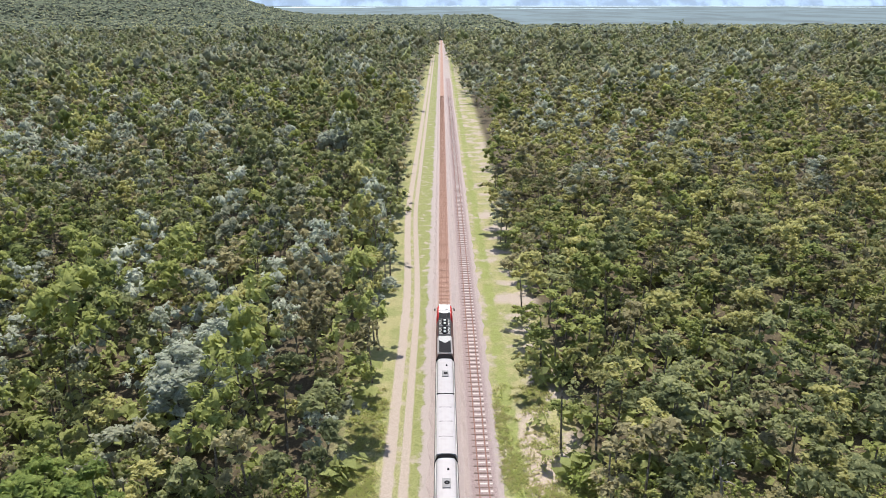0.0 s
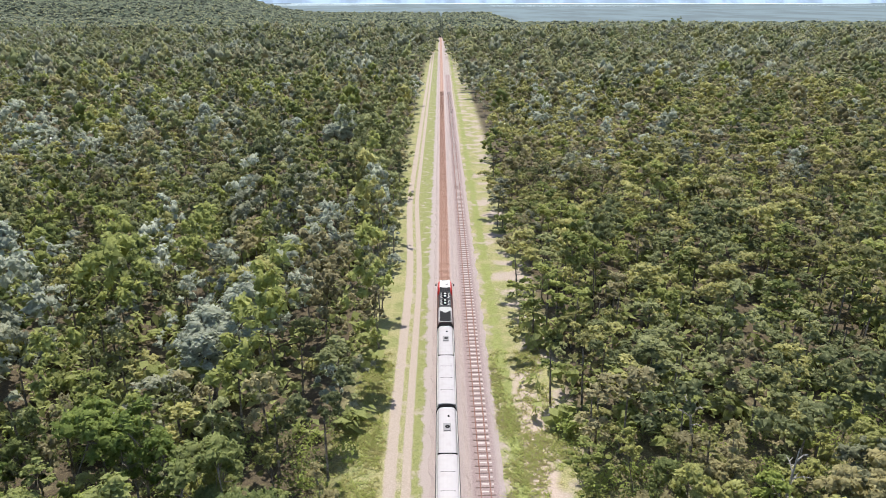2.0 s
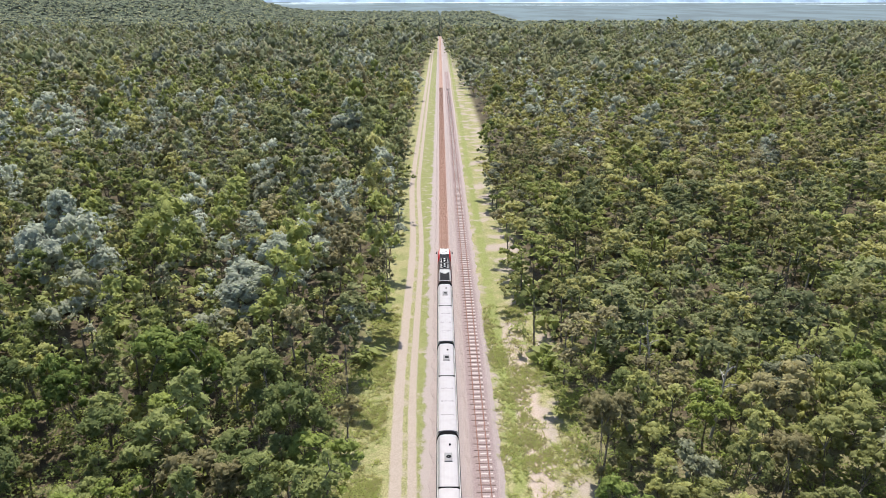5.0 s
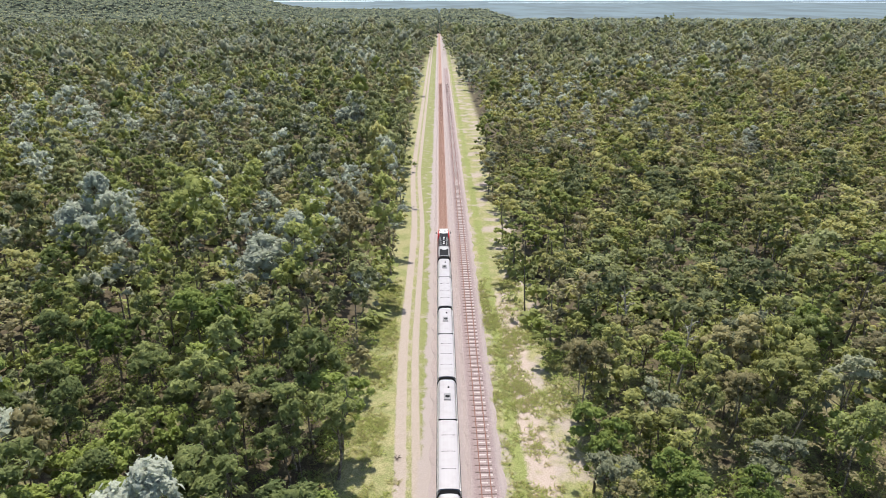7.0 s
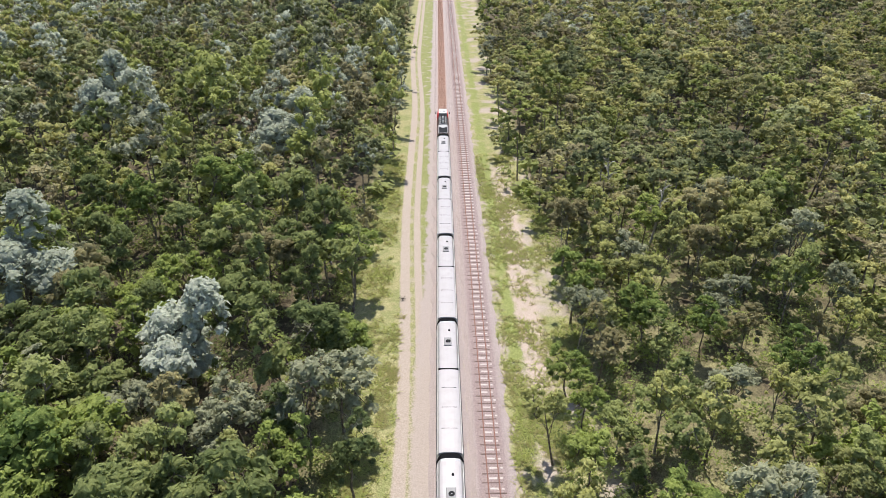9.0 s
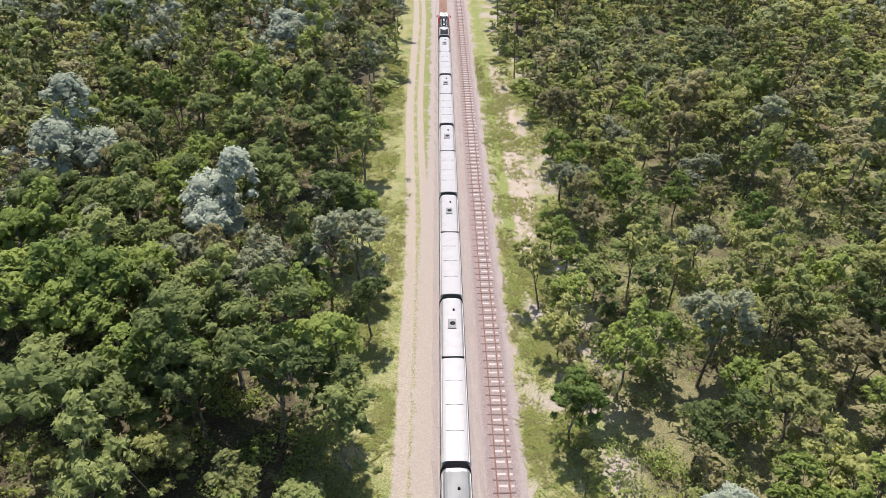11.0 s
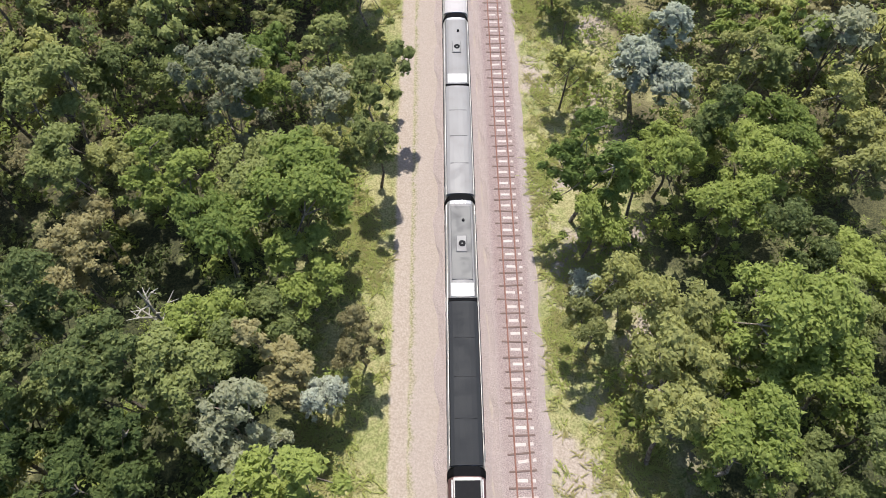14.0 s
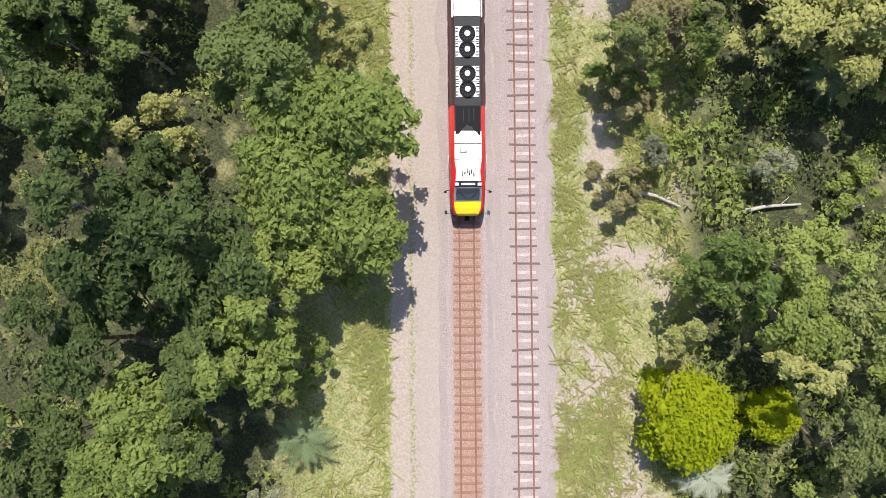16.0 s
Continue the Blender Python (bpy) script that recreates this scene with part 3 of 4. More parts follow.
    for yc in (8.95, 10.1, 11.9, 13.05):
        pan = part("fan_panel", Geo().box(-0.86, 0.86, yc - 0.56, yc + 0.56, 3.86, 3.925, 0.02), METAL if yc < 9.5 else PANEL, e, "sheet metal fan panel")
        fg = Geo().disc_ring(0, yc, 3.9, 4.04, 0.50, 0.60, 28)
        part("fan_ring", fg, BLACK, pan, "black fan cowl")
        part("fan_well", Geo().disc_ring(0, yc, 3.90, 3.94, 0.02, 0.51, 28), BLACK, pan, "dark fan well")
        for k in range(12):
            a = 2 * math.pi * k / 12
            ca, sa = math.cos(a), math.sin(a)
            q = []
            for r, wd, z in ((0.2, 0.035, 3.97), (0.49, 0.075, 3.985)):
                for sgn in (-1, 1):
                    q.append((r * ca - sgn * wd * sa, yc + r * sa + sgn * wd * ca, z + 0.03 * sgn))
            q = [q[0], q[1], q[3], q[2]]
            part("fan_blade", Geo().add(q + [(x, y, z - 0.012) for x, y, z in q], [(0, 1, 2, 3), (7, 6, 5, 4), (0, 4, 5, 1), (2, 6, 7, 3)]), GREY, pan)
        part("fan_hub", Geo().disc_ring(0, yc, 3.9, 4.08, 0.0, 0.2, 20), LAMP, pan, "white fan hub")
        for s in (-1, 1):
            for dy in (-0.42, -0.2, 0.2, 0.42):
                part("bracket", Geo().box(s * 0.74 - 0.10, s * 0.74 + 0.10, yc + dy - 0.03, yc + dy + 0.03, 3.9, 3.98, 0.01), BLACK, pan)
    cover("rear_roof", [(14.4, 0.98, 3.88), (20.1, 0.98, 3.88)], METAL, 0.015, "bare silver rear roof")
    soot(16.1, 19.9, 0.5, "soot-black rear exhaust panel")
    part("rear_rib", Geo().box(-0.03, 0.03, 14.5, 16.3, 3.88, 3.95, 0.01), METAL, e)
    for s in (-1, 1):
        part("side_rail", Geo().box(s * 1.08 - 0.05, s * 1.08 + 0.05, 14.4, 20.0, 3.4, 3.72, 0.02), SILVER, e)
        part("mirror_arm", Geo().tube([(s * 1.25, 1.75, 2.9), (s * 1.62, 1.68, 2.85), (s * 1.66, 1.66, 2.7)], [0.025, 0.025, 0.02], 5), BLACK, e)
        part("mirror", Geo().box(s * 1.66 - 0.10, s * 1.66 + 0.10, 1.58, 1.68, 2.35, 2.75, 0.02), BLACK, e, "black side mirror")
        part("cab_window", Geo().box(s * 1.33 - 0.03, s * 1.33 + 0.03, 2.5, 3.3, 2.0, 2.7), GLASS, e)
        part("cab_door", Geo().box(s * 1.385 - 0.012, s * 1.385 + 0.012, 3.7, 4.4, 0.95, 2.75), WHITE, e)
        for k in range(5):
            part("air_grille", Geo().box(s * 1.385 - 0.015, s * 1.385 + 0.015, 8.3 + k * 2.2, 10.0 + k * 2.2, 1.5, 2.5), BLACK, e)
    part("coupler", Geo().box(-0.18, 0.18, -0.35, 0.3, 0.7, 1.0, 0.05), BLACK, e)
    part("pilot", Geo().loft([[(-1.0, 0.05, 0.35), (1.0, 0.05, 0.35), (1.1, 0.1, 1.3), (-1.1, 0.1, 1.3)], [(-1.2, 1.2, 0.35), (1.2, 1.2, 0.35), (1.25, 1.2, 1.3), (-1.25, 1.2, 1.3)]]), BLACK, e, "black pilot")
    part("underframe", Geo().box(-1.12, 1.12, 0.9, 20.1, 0.55, 1.0), BLACK, e)
    for yb in (3.9, 15.9):
        bogie(e, yb)
    part("gangway", Geo().loft([section(y, s) for y, s in ((20.2, 0.97), (20.35, 1.03), (20.75, 1.03), (20.9, 0.97))]), RUBBER, e, "black rubber gangway bellows")
    e.matrix_world = pose(0, yn, 0.15, 0, 0, 0 if facing < 0 else 180)
    return e


def bogie(e, y):
    b = part("bogie", Geo().box(-0.95, 0.95, y - 1.6, y + 1.6, 0.5, 0.8, 0.04), BLACK, e)
    for dy in (-1.1, 1.1):
        for s in (-1, 1):
            part("wheel", Geo().tube([(s * 0.50, y + dy, 0.71), (s * 0.63, y + dy, 0.71)], [0.44, 0.44], 20), RUST, b)


def coach(roof, label):
    """A passenger car: long smooth roof, a joint, and an equipment section at its far end."""
    e = tagged(new("passenger_car"), label, "train", "cars of the train")
    part("body", Geo().loft([section(y, 1.0, 3.80) for y in (0.0, 8.0, 16.0, 23.0)]), SILVER, e, "silver steel body")
    gg = Geo()
    def skin(ya, yb, w, z, k=9):
        rings = []
        for y in (ya, yb):
            rings.append([(-w, y, z - 0.42)] + [(w * math.cos(math.pi * (1 - i / (k - 1))), y, z - 0.30 + 0.30 * math.sin(math.pi * i / (k - 1)) ** 0.6) for i in range(k)] + [(w, y, z - 0.42)])
        h = Geo().loft(rings)
        h.f = [q[::-1] for q in h.f]
        return h
    part("roof", skin(0.04, 13.0, 1.20, 3.92), roof, e)
    for y in (3.4, 6.6, 9.8):
        part("roof_seam", Geo().box(-0.8, 0.8, y, y + 0.04, 3.84, 3.925, 0.01), GREY, e)
    part("roof_joint", Geo().box(-1.16, 1.16, 13.0, 13.35, 3.5, 3.86, 0.05), RUBBER, e, "black roof joint")
    part("equipment_roof", skin(13.35, 22.6, 1.10, 3.84), GREYROOF if roof is CHARCOAL else roof, e)
    if roof is CHARCOAL:
        part("roof_panel", Geo().box(-0.86, 0.86, 15.0, 22.3, 3.76, 3.865, 0.03), SLATE, e, "dark equipment panel")
    for sd in (-1, 1):
        part("gutter", Geo().box(sd * 1.225 - 0.022, sd * 1.225 + 0.022, 0.1, 22.6, 3.38, 3.52, 0.01), WHITE if roof is not CHARCOAL else METAL, e, "pale roof gutter")
    if roof is not PALEROOF:
        part("end_panel", Geo().box(-0.95, 0.95, 13.45, 14.7, 3.72, 3.86, 0.04), PANEL, e, "pale roof panel")
    unit = part("air_conditioner", Geo().box(-0.45, 0.45, 17.6, 19.2, 3.8, 3.96, 0.06), GREYROOF, e)
    part("vent", Geo().disc_ring(0.05, 18.4, 3.95, 4.0, 0.08, 0.3, 18), BLACK, unit)
    part("aerial", Geo().tube([(0.2, 20.8, 3.82), (0.2, 20.8, 4.0)], [0.14, 0.10], 10), BLACK, e)
    for s in (-1, 1):
        band = part("window_band", Geo().box(s * 1.365 - 0.025, s * 1.365 + 0.025, 1.9, 21.1, 1.85, 2.65), BLACK, e)
        for k in range(9):
            part("window", Geo().box(s * 1.385 - 0.015, s * 1.385 + 0.015, 2.2 + k * 2.1, 3.8 + k * 2.1, 1.92, 2.58), GLASS, band)
        for y in (0.7, 21.5):
            part("door", Geo().box(s * 1.385 - 0.015, s * 1.385 + 0.015, y, y + 0.8, 0.95, 2.85), GREYROOF, e)
    part("underframe", Geo().box(-1.12, 1.12, 0.3, 22.7, 0.55, 1.0), BLACK, e)
    for yb in (3.2, 19.8):
        bogie(e, yb)
    part("gangway", Geo().loft([section(y, s, 3.86) for y, s in ((23.0, 0.98), (23.1, 1.03), (23.5, 1.03), (23.6, 0.98))]), RUBBER, e, "black rubber gangway bellows")
    return e


NOSE = -94.5
loco_at(NOSE, -1)
first = coach(CHARCOAL, "silver passenger car with a charcoal black roof")
first.matrix_world = pose(0, NOSE + 20.9, 0.15)
second = coach(GREYROOF, "silver passenger car with a dull grey roof")
second.matrix_world = pose(0, NOSE + 20.9 + 23.6, 0.15)
third = coach(PALEROOF, "silver passenger car with a pale grey roof")
third.matrix_world = pose(0, NOSE + 20.9 + 2 * 23.6, 0.15)
for i in range(3, 7):
    copy_thing(third, pose(0, NOSE + 20.9 + i * 23.6, 0.15))
loco_at(NOSE + 20.9 * 2 + 7 * 23.6, 1)


# ---- the forest ----
EDGE_Y = [-300, -110, -80, -60, -20, 0, 20, 40, 60, 80, 108, 173, 235, 255, 330, 400, 482, 600, 690, 1650]
EDGE_W = [-9, -9, -8.5, -7.5, -8, -8, -10.5, -12, -10, -8.0, -8.2, -9.5, -11.5, -11.5, -12.5, -13, -13, -11, -3.5, -4.5]
EDGE_E = [13, 13, 11.0, 9.2, 8.0, 8.8, 13.8, 14.8, 13.0, 9.5, 11, 11.5, 11.5, 18.5, 17.5, 13, 9.5, 8, 2.5, 3.0]


def clear(x, y, margin):
    """Whether a trunk may stand at x, y."""
    w, e_ = np.interp(y, EDGE_Y, EDGE_W), np.interp(y, EDGE_Y, EDGE_E)
    return (x < w - margin) | (x > e_ + margin)


KINDS = {
    "tall": [tree_kind("gum", 14.5, s, c, 42, 0.21, 0.22, 0.18) for s, c in ((6.6, 44), (7.6, 54), (5.8, 38), (7.0, 48), (8.8, 60), (6.2, 42))],
    "deep": [tree_kind("deep", 14.0, s, c, 44, 0.21, 0.22, 0.19) for s, c in ((6.4, 46), (7.6, 56), (5.8, 42))],
    "lush": [tree_kind("lush", 13.5, s, c, 44, 0.22, 0.20, 0.19) for s, c in ((7.0, 50), (8.6, 62), (7.6, 54))],
    "brown": [tree_kind("brown", 12.5, s, c, 36, 0.19, 0.24, 0.16) for s, c in ((5.8, 40), (6.8, 48))],
    "scrub": [tree_kind("scrub", 11.0, s, c, 36, 0.19, 0.20, 0.14) for s, c in ((5.4, 34), (6.4, 42), (5.0, 30), (7.4, 50), (6.0, 38))],
    "grey": [tree_kind("grey", 11.5, s, c, 40, 0.19, 0.18, 0.15) for s, c in ((5.6, 40), (6.4, 46))],
    "silver": [tree_kind("silver", 16.5, s, c, 40, 0.22, 0.10, 0.26, 6, 1.15) for s, c in ((9.6, 120), (9.0, 105))],
    "lime": [tree_kind("lime", 7.0, 9.5, 90, 44, 0.20, 0.25, 0.14, 2)],
    "broad": [tree_kind("lush", 11.5, 11.5, 110, 46, 0.21, 0.35, 0.24, 6)],
    "bush": [tree_kind(s, 3.2, 4.2, 14, 40, 0.17, 0.12, 0.06) for s in ("scrub", "lush", "brown")],
}
LABEL = {
    "tall": "tall olive-green gum tree with an open crown",
    "deep": "dark green leafy tree with a dense crown",
    "lush": "leafy bright green tree with a rounded crown",
    "brown": "brownish olive gum tree with thin foliage",
    "scrub": "slender yellowish-green scrub gum with open crown",
    "grey": "grey-green gum tree with drooping foliage",
    "silver": "large silvery grey-green tree with a dense crown",
    "lime": "low bright yellow-green wattle tree",
    "broad": "broad spreading leafy tree reaching over the track",
    "bush": "low green bush in dry undergrowth",
}
NAME = {"tall": "gum_tree", "deep": "dark_leafy_tree", "grey": "grey_gum_tree", "lush": "leafy_tree", "brown": "brown_gum_tree", "scrub": "scrub_gum_tree", "silver": "silver_tree", "lime": "wattle_tree", "broad": "spreading_tree", "bush": "bush"}
taken = []


def grow(kind, x, y, size=1.0):
    taken.append((x, y, 45.0 if kind == "silver" and size > 0.6 else 11.0))
    k = KINDS[kind]
    return plant(k[int(rng.integers(0, len(k)))], NAME[kind], LABEL[kind], x, y, size, None, "bushes" if kind == "bush" else "forest trees", "bush" if kind == "bush" else "tree")


# trees that stand out by themselves
WEST_AND_MIDDLE = (
    ("silver", -28.8, 8.0, 1.15),
    ("silver", -51.5, 20.0, 1.25),
    ("silver", -68.0, 83.5, 1.3),
    ("silver", -32.0, 72.5, 1.25),
    ("silver", -48.5, 206.9, 1.25),
    ("silver", -30.7, 212.8, 1.35),
    ("silver", -75.7, 222.4, 1.15),
    ("lush", -13.3, 33.5, 0.85),
    ("lush", -11.8, 12.6, 0.75),
    ("tall", -9.2, -5.6, 0.75),
    ("tall", -17.2, -1.7, 0.8),
    ("brown", -28.0, -3.3, 1.0),
    ("tall", -39.9, -1.2, 1.05),
    ("lush", -41.6, 12.3, 0.9),
    ("tall", -22.6, 12.3, 0.95),
    ("tall", -41.6, 44.8, 0.9),
    ("tall", -25.0, 22.4, 0.9),
    ("lush", -35.1, -10.5, 1.0),
    ("silver", 17.8, -37.4, 0.75),
    ("lush", 31.8, -34.4, 0.9),
)
MIDDLE_STRETCH = (
    ("scrub", 24.9, -39.2, 1.1),
    ("lush", 17.0, -14.9, 0.8),
    ("scrub", 11.7, -27.0, 0.6),
    ("scrub", 30.6, -22.6, 1.2),
    ("tall", 43.8, -10.0, 0.75),
    ("scrub", 17.3, -34.7, 1.0),
    ("lush", -45.2, -4.1, 1.0),
    ("brown", -27.3, -0.3, 0.95),
    ("tall", -31.8, -9.0, 0.9),
    ("tall", -23.8, -21.3, 0.9),
    ("tall", -27.2, -32.4, 1.05),
    ("tall", -12.9, -33.4, 0.7),
    ("scrub", -16.5, -29.8, 0.8),
    ("tall", -9.6, -24.3, 0.75),
    ("tall", -8.5, -37.9, 0.8),
    ("tall", -7.4, -46.2, 0.85),
    ("scrub", -11.4, -46.8, 0.8),
    ("tall", -16.9, -49.2, 0.9),
)
NEAR_STRETCH = (
    ("tall", -30.1, -64.1, 1.05),
    ("tall", -24.8, -68.2, 0.95),
    ("deep", -29.5, -74.9, 1.0),
    ("deep", -21.9, -76.5, 0.85),
    ("lush", -12.4, -77.8, 1.05),
    ("deep", -26.6, -79.6, 1.0),
    ("silver", -10.6, -67.9, 0.42),
    ("tall", -19.3, -68.1, 0.8),
    ("brown", -13.6, -67.1, 1.0),
    ("tall", -16.0, -62.4, 0.8),
    ("brown", -7.9, -64.4, 0.6),
    ("deep", -26.9, -88.5, 0.9),
    ("deep", -22.9, -83.0, 0.9),
    ("scrub", -10.2, -82.3, 0.6),
    ("scrub", 10.1, -63.5, 0.8),
    ("silver", 9.7, -58.4, 0.3),
    ("scrub", 15.3, -66.6, 1.1),
    ("lush", 22.4, -64.3, 0.95),
    ("lush", 25.6, -68.6, 0.8),
    ("tall", 30.0, -62.4, 0.7),
    ("scrub", 13.8, -72.6, 1.1),
    ("lush", 18.3, -73.5, 0.8),
    ("tall", 23.7, -75.2, 0.85),
    ("brown", 13.0, -80.4, 0.7),
    ("scrub", 16.9, -81.4, 0.7),
    ("scrub", 24.4, -81.5, 1.0),
    ("tall", 28.4, -71.3, 0.7),
    ("bush", 12.4, -85.4, 1.2),
)
LAST_STRETCH = (
    ("broad", -8.6, -91.8, 1.15),
    ("lush", -12.6, -97.6, 0.95),
    ("lush", -14.2, -103.8, 0.95),
    ("deep", -15.2, -98.6, 1.15),
    ("deep", -20.8, -96.7, 1.15),
    ("deep", -26.3, -88.2, 1.0),
    ("deep", -17.6, -104.7, 0.95),
    ("deep", -18.2, -110.5, 0.85),
    ("deep", -24.2, -104.3, 1.0),
    ("lush", -22.0, -109.7, 0.9),
    ("deep", -27.5, -109.7, 0.9),
    ("lush", -23.5, -112.5, 0.8),
    ("bush", -11.3, -105.3, 1.0),
    ("lime", 15.6, -109.2, 0.9),
    ("lime", 22.3, -109.6, 0.58),
    ("lush", 17.1, -98.9, 0.75),
    ("lush", 23.2, -98.2, 0.75),
    ("scrub", 14.6, -103.2, 0.75),
    ("grey", 13.6, -90.4, 0.45),
    ("grey", 22.6, -90.6, 0.4),
    ("tall", 11.4, -82.5, 0.65),
    ("lush", 16.4, -81.8, 0.6),
    ("lush", 22.3, -102.0, 0.7),
    ("tall", 25.9, -102.0, 0.8),
    ("scrub", 22.0, -105.5, 0.9),
    ("tall", 25.6, -110.8, 0.8),
    ("bush", 11.4, -83.8, 1.3),
    ("bush", 11.6, -92.4, 1.2),
    ("bush", 28.7, -92.9, 1.2),
)
for kind, x, y, size in WEST_AND_MIDDLE + MIDDLE_STRETCH + NEAR_STRETCH + LAST_STRETCH:
    grow(kind, x, y, size)

taken += [(a, b, 11.0) for a, b in ((-12.0, -111.0), (-9.6, -108.0), (-9.6, -113.0), (-13.5, -114.0), (17.4, -114.0), (15.0, -116.0))]
# open ground between the trees
taken += [(-27.0, -94.5, 34.0), (-19.5, -84.5, 18.0), (18.0, -92.5, 50.0), (11.5, -90.0, 24.0), (25.0, -92.5, 40.0), (14.0, -85.0, 16.0), (-17.5, -53.0, 14.0), (16.5, -58.0, 12.0)]
NEAR_X, NEAR_Y0, NEAR_Y1 = 56.0, -128.0, 52.0


def near_forest():
    step = 4.7
    y = NEAR_Y0
    while y < NEAR_Y1:
        x = -NEAR_X
        while x < NEAR_X:
            px, py = x + rng.uniform(0, step), y + rng.uniform(0, step)
            x += step
            west = px < 0
            gap = noise.noise((px * 0.045, py * 0.045, 3.0))
            if not clear(px, py, 1.2) or rng.uniform() < (0.38 if py < -72 else 0.18 if py < -60 else 0.10) + (0.0 if west else 0.08) + max(0.0, gap - 0.05) * 1.1:
                continue
            if any((px - a) ** 2 + (py - b) ** 2 < c for a, b, c in taken):
                continue
            r = rng.uniform()
            if west:
                kind = "tall" if r < 0.42 else "lush" if r < (0.74 if py < -45 else 0.64) else "grey" if r < 0.80 else "brown" if r < 0.90 else "scrub"
                kind = "deep" if py < -72 and kind in ("tall", "lush") and rng.uniform() < 0.75 else kind
                size = rng.uniform(0.75, 1.15)
            else:
                moist = py < -45
                kind = "lush" if moist and r > 0.6 else "tall" if moist and r > 0.35 else "scrub" if r < 0.50 else "tall" if r < 0.62 else "grey" if r < 0.72 else "brown" if r < 0.85 else "lush"
                size = rng.uniform(0.8, 1.2) * (1.0 if kind in ("scrub", "grey") else 0.8)
            if gap > 0.15:
                size *= 0.8
            grow(kind, px, py, size)
        y += step


near_forest()


def spread(templates, xs, ys, sizes, tall):
    """Joins turned and scaled copies of leaf templates into one array of quads."""
    out = []
    for i in range(len(xs)):
        v = templates[int(rng.integers(0, len(templates)))]
        a = rng.uniform(0, 6.283)
        c, s = math.cos(a) * sizes[i], math.sin(a) * sizes[i]
        m = np.array([[c, s, 0], [-s, c, 0], [0, 0, sizes[i] * tall[i]]])
        out.append(v @ m + np.array([xs[i], ys[i], 0.0]))
    return np.concatenate(out), np.array([len(v) // 4 for v in out])


def crown_template(height, spread_, clumps, ball, cards=0, size=0.5, most=5):
    cs, rs, top, limbs = tree_shape(height, spread_, clumps, 0.12, 0.05, most)
    return crown_parts(cs, rs * 1.1, ball, cards, size, 0.84 if cards > 10 else 0.92, 0.32, 1.15)


def scatter(y0, y1, step, keep):
    xs, ys = [], []
    y = y0
    while y < y1:
        w = 0.68 * (max(y, 0) + 45) + 45
        n = int(2 * w / step)
        px = -w + (np.arange(n) + rng.uniform(0, 1, n)) * step
        py = y + rng.uniform(0, step, n)
        inside = (np.abs(px) < NEAR_X) & (py < NEAR_Y1) & (py > NEAR_Y0)
        shed = (np.abs(px + 148) < 8) & (py > 240) & (py < 260)
        for a, b, c in taken:
            if c > 20:
                shed |= (px - a) ** 2 + (py - b) ** 2 < c
        ok = clear(px, py, 2.0) & ~inside & ~shed & (rng.uniform(size=n) < keep)
        xs.append(px[ok]), ys.append(py[ok])
        y += step
    return np.concatenate(xs), np.concatenate(ys)


def forest(name, y0, y1, step, templates, label, shares, leaf, keep=0.9):
    """One joined wood; each tree takes one of the leaf kinds, by shares in the west and in the east."""
    xs, ys = scatter(y0, y1, step, keep)
    s = np.exp(rng.normal(0.0, 0.26, len(xs))).clip(0.5, 1.6)
    tall = np.where(xs < 0, 1.0, np.interp(ys, [60, 500], [0.74, 0.95])) * rng.uniform(0.68, 1.22, len(xs))
    kinds = ["gum", "lush", "brown", "scrub", "grey", "silver"]
    drift = np.array([noise.noise((x * 0.012, y * 0.012, 9.0)) for x, y in zip(xs, ys)]) * 0.5
    r = np.clip(rng.uniform(size=len(xs)) + drift, 0, 0.999)
    pick = np.where(xs < 0, np.searchsorted(np.cumsum(shares[0]), r), np.searchsorted(np.cumsum(shares[1]), r))
    vs, fs, qs, k = [], [], [], 0
    nf, nq = [], []
    for i in range(len(xs)):
        v, f, q = templates[int(rng.integers(0, len(templates)))]
        a = rng.uniform(0, 6.283)
        c, d = math.cos(a) * s[i], math.sin(a) * s[i]
        vs.append(v @ np.array([[c, d, 0], [-d, c, 0], [0, 0, s[i] * tall[i]]]) + np.array([xs[i], ys[i], 0.0]))
        fs.append(f + k), qs.append(q + k)
        nf.append(len(f)), nq.append(len(q))
        k += len(v)
    own, sort = rng.uniform(size=len(xs)), np.minimum(pick, 5)
    per = lambda a: np.concatenate([np.repeat(a, nf), np.repeat(a, nq)])
    ob = new(name, leafy(name, np.concatenate(vs), np.concatenate(fs), np.concatenate(qs), [leaf[k] for k in kinds], per(sort), per(own)))
    tagged(ob, label, "forest", kind="stuff")
    return xs, ys


mx, my = forest("middle_woods", -125.0, 210.0, 4.7, [crown_template(14.0, w, 20, BALL8, 18, 0.30) for w in (5.2, 6.6, 4.6, 5.8, 7.2, 4.9, 6.2, 5.4)], "dense eucalypt woodland with mixed olive and grey-green crowns", ((0.36, 0.22, 0.14, 0.13, 0.12, 0.03), (0.14, 0.19, 0.14, 0.43, 0.09, 0.01)), WOODS, 0.93)
forest("further_woods", 210.0, 380.0, 5.4, [crown_template(14.0, w, 12, BALL8, 7, 0.52, 4) for w in (6, 7.2, 5.4, 6.6, 8, 5.8)], "dense eucalypt woodland farther along the line", ((0.34, 0.22, 0.14, 0.12, 0.14, 0.04), (0.14, 0.19, 0.14, 0.40, 0.11, 0.02)), WOODS, 0.95)
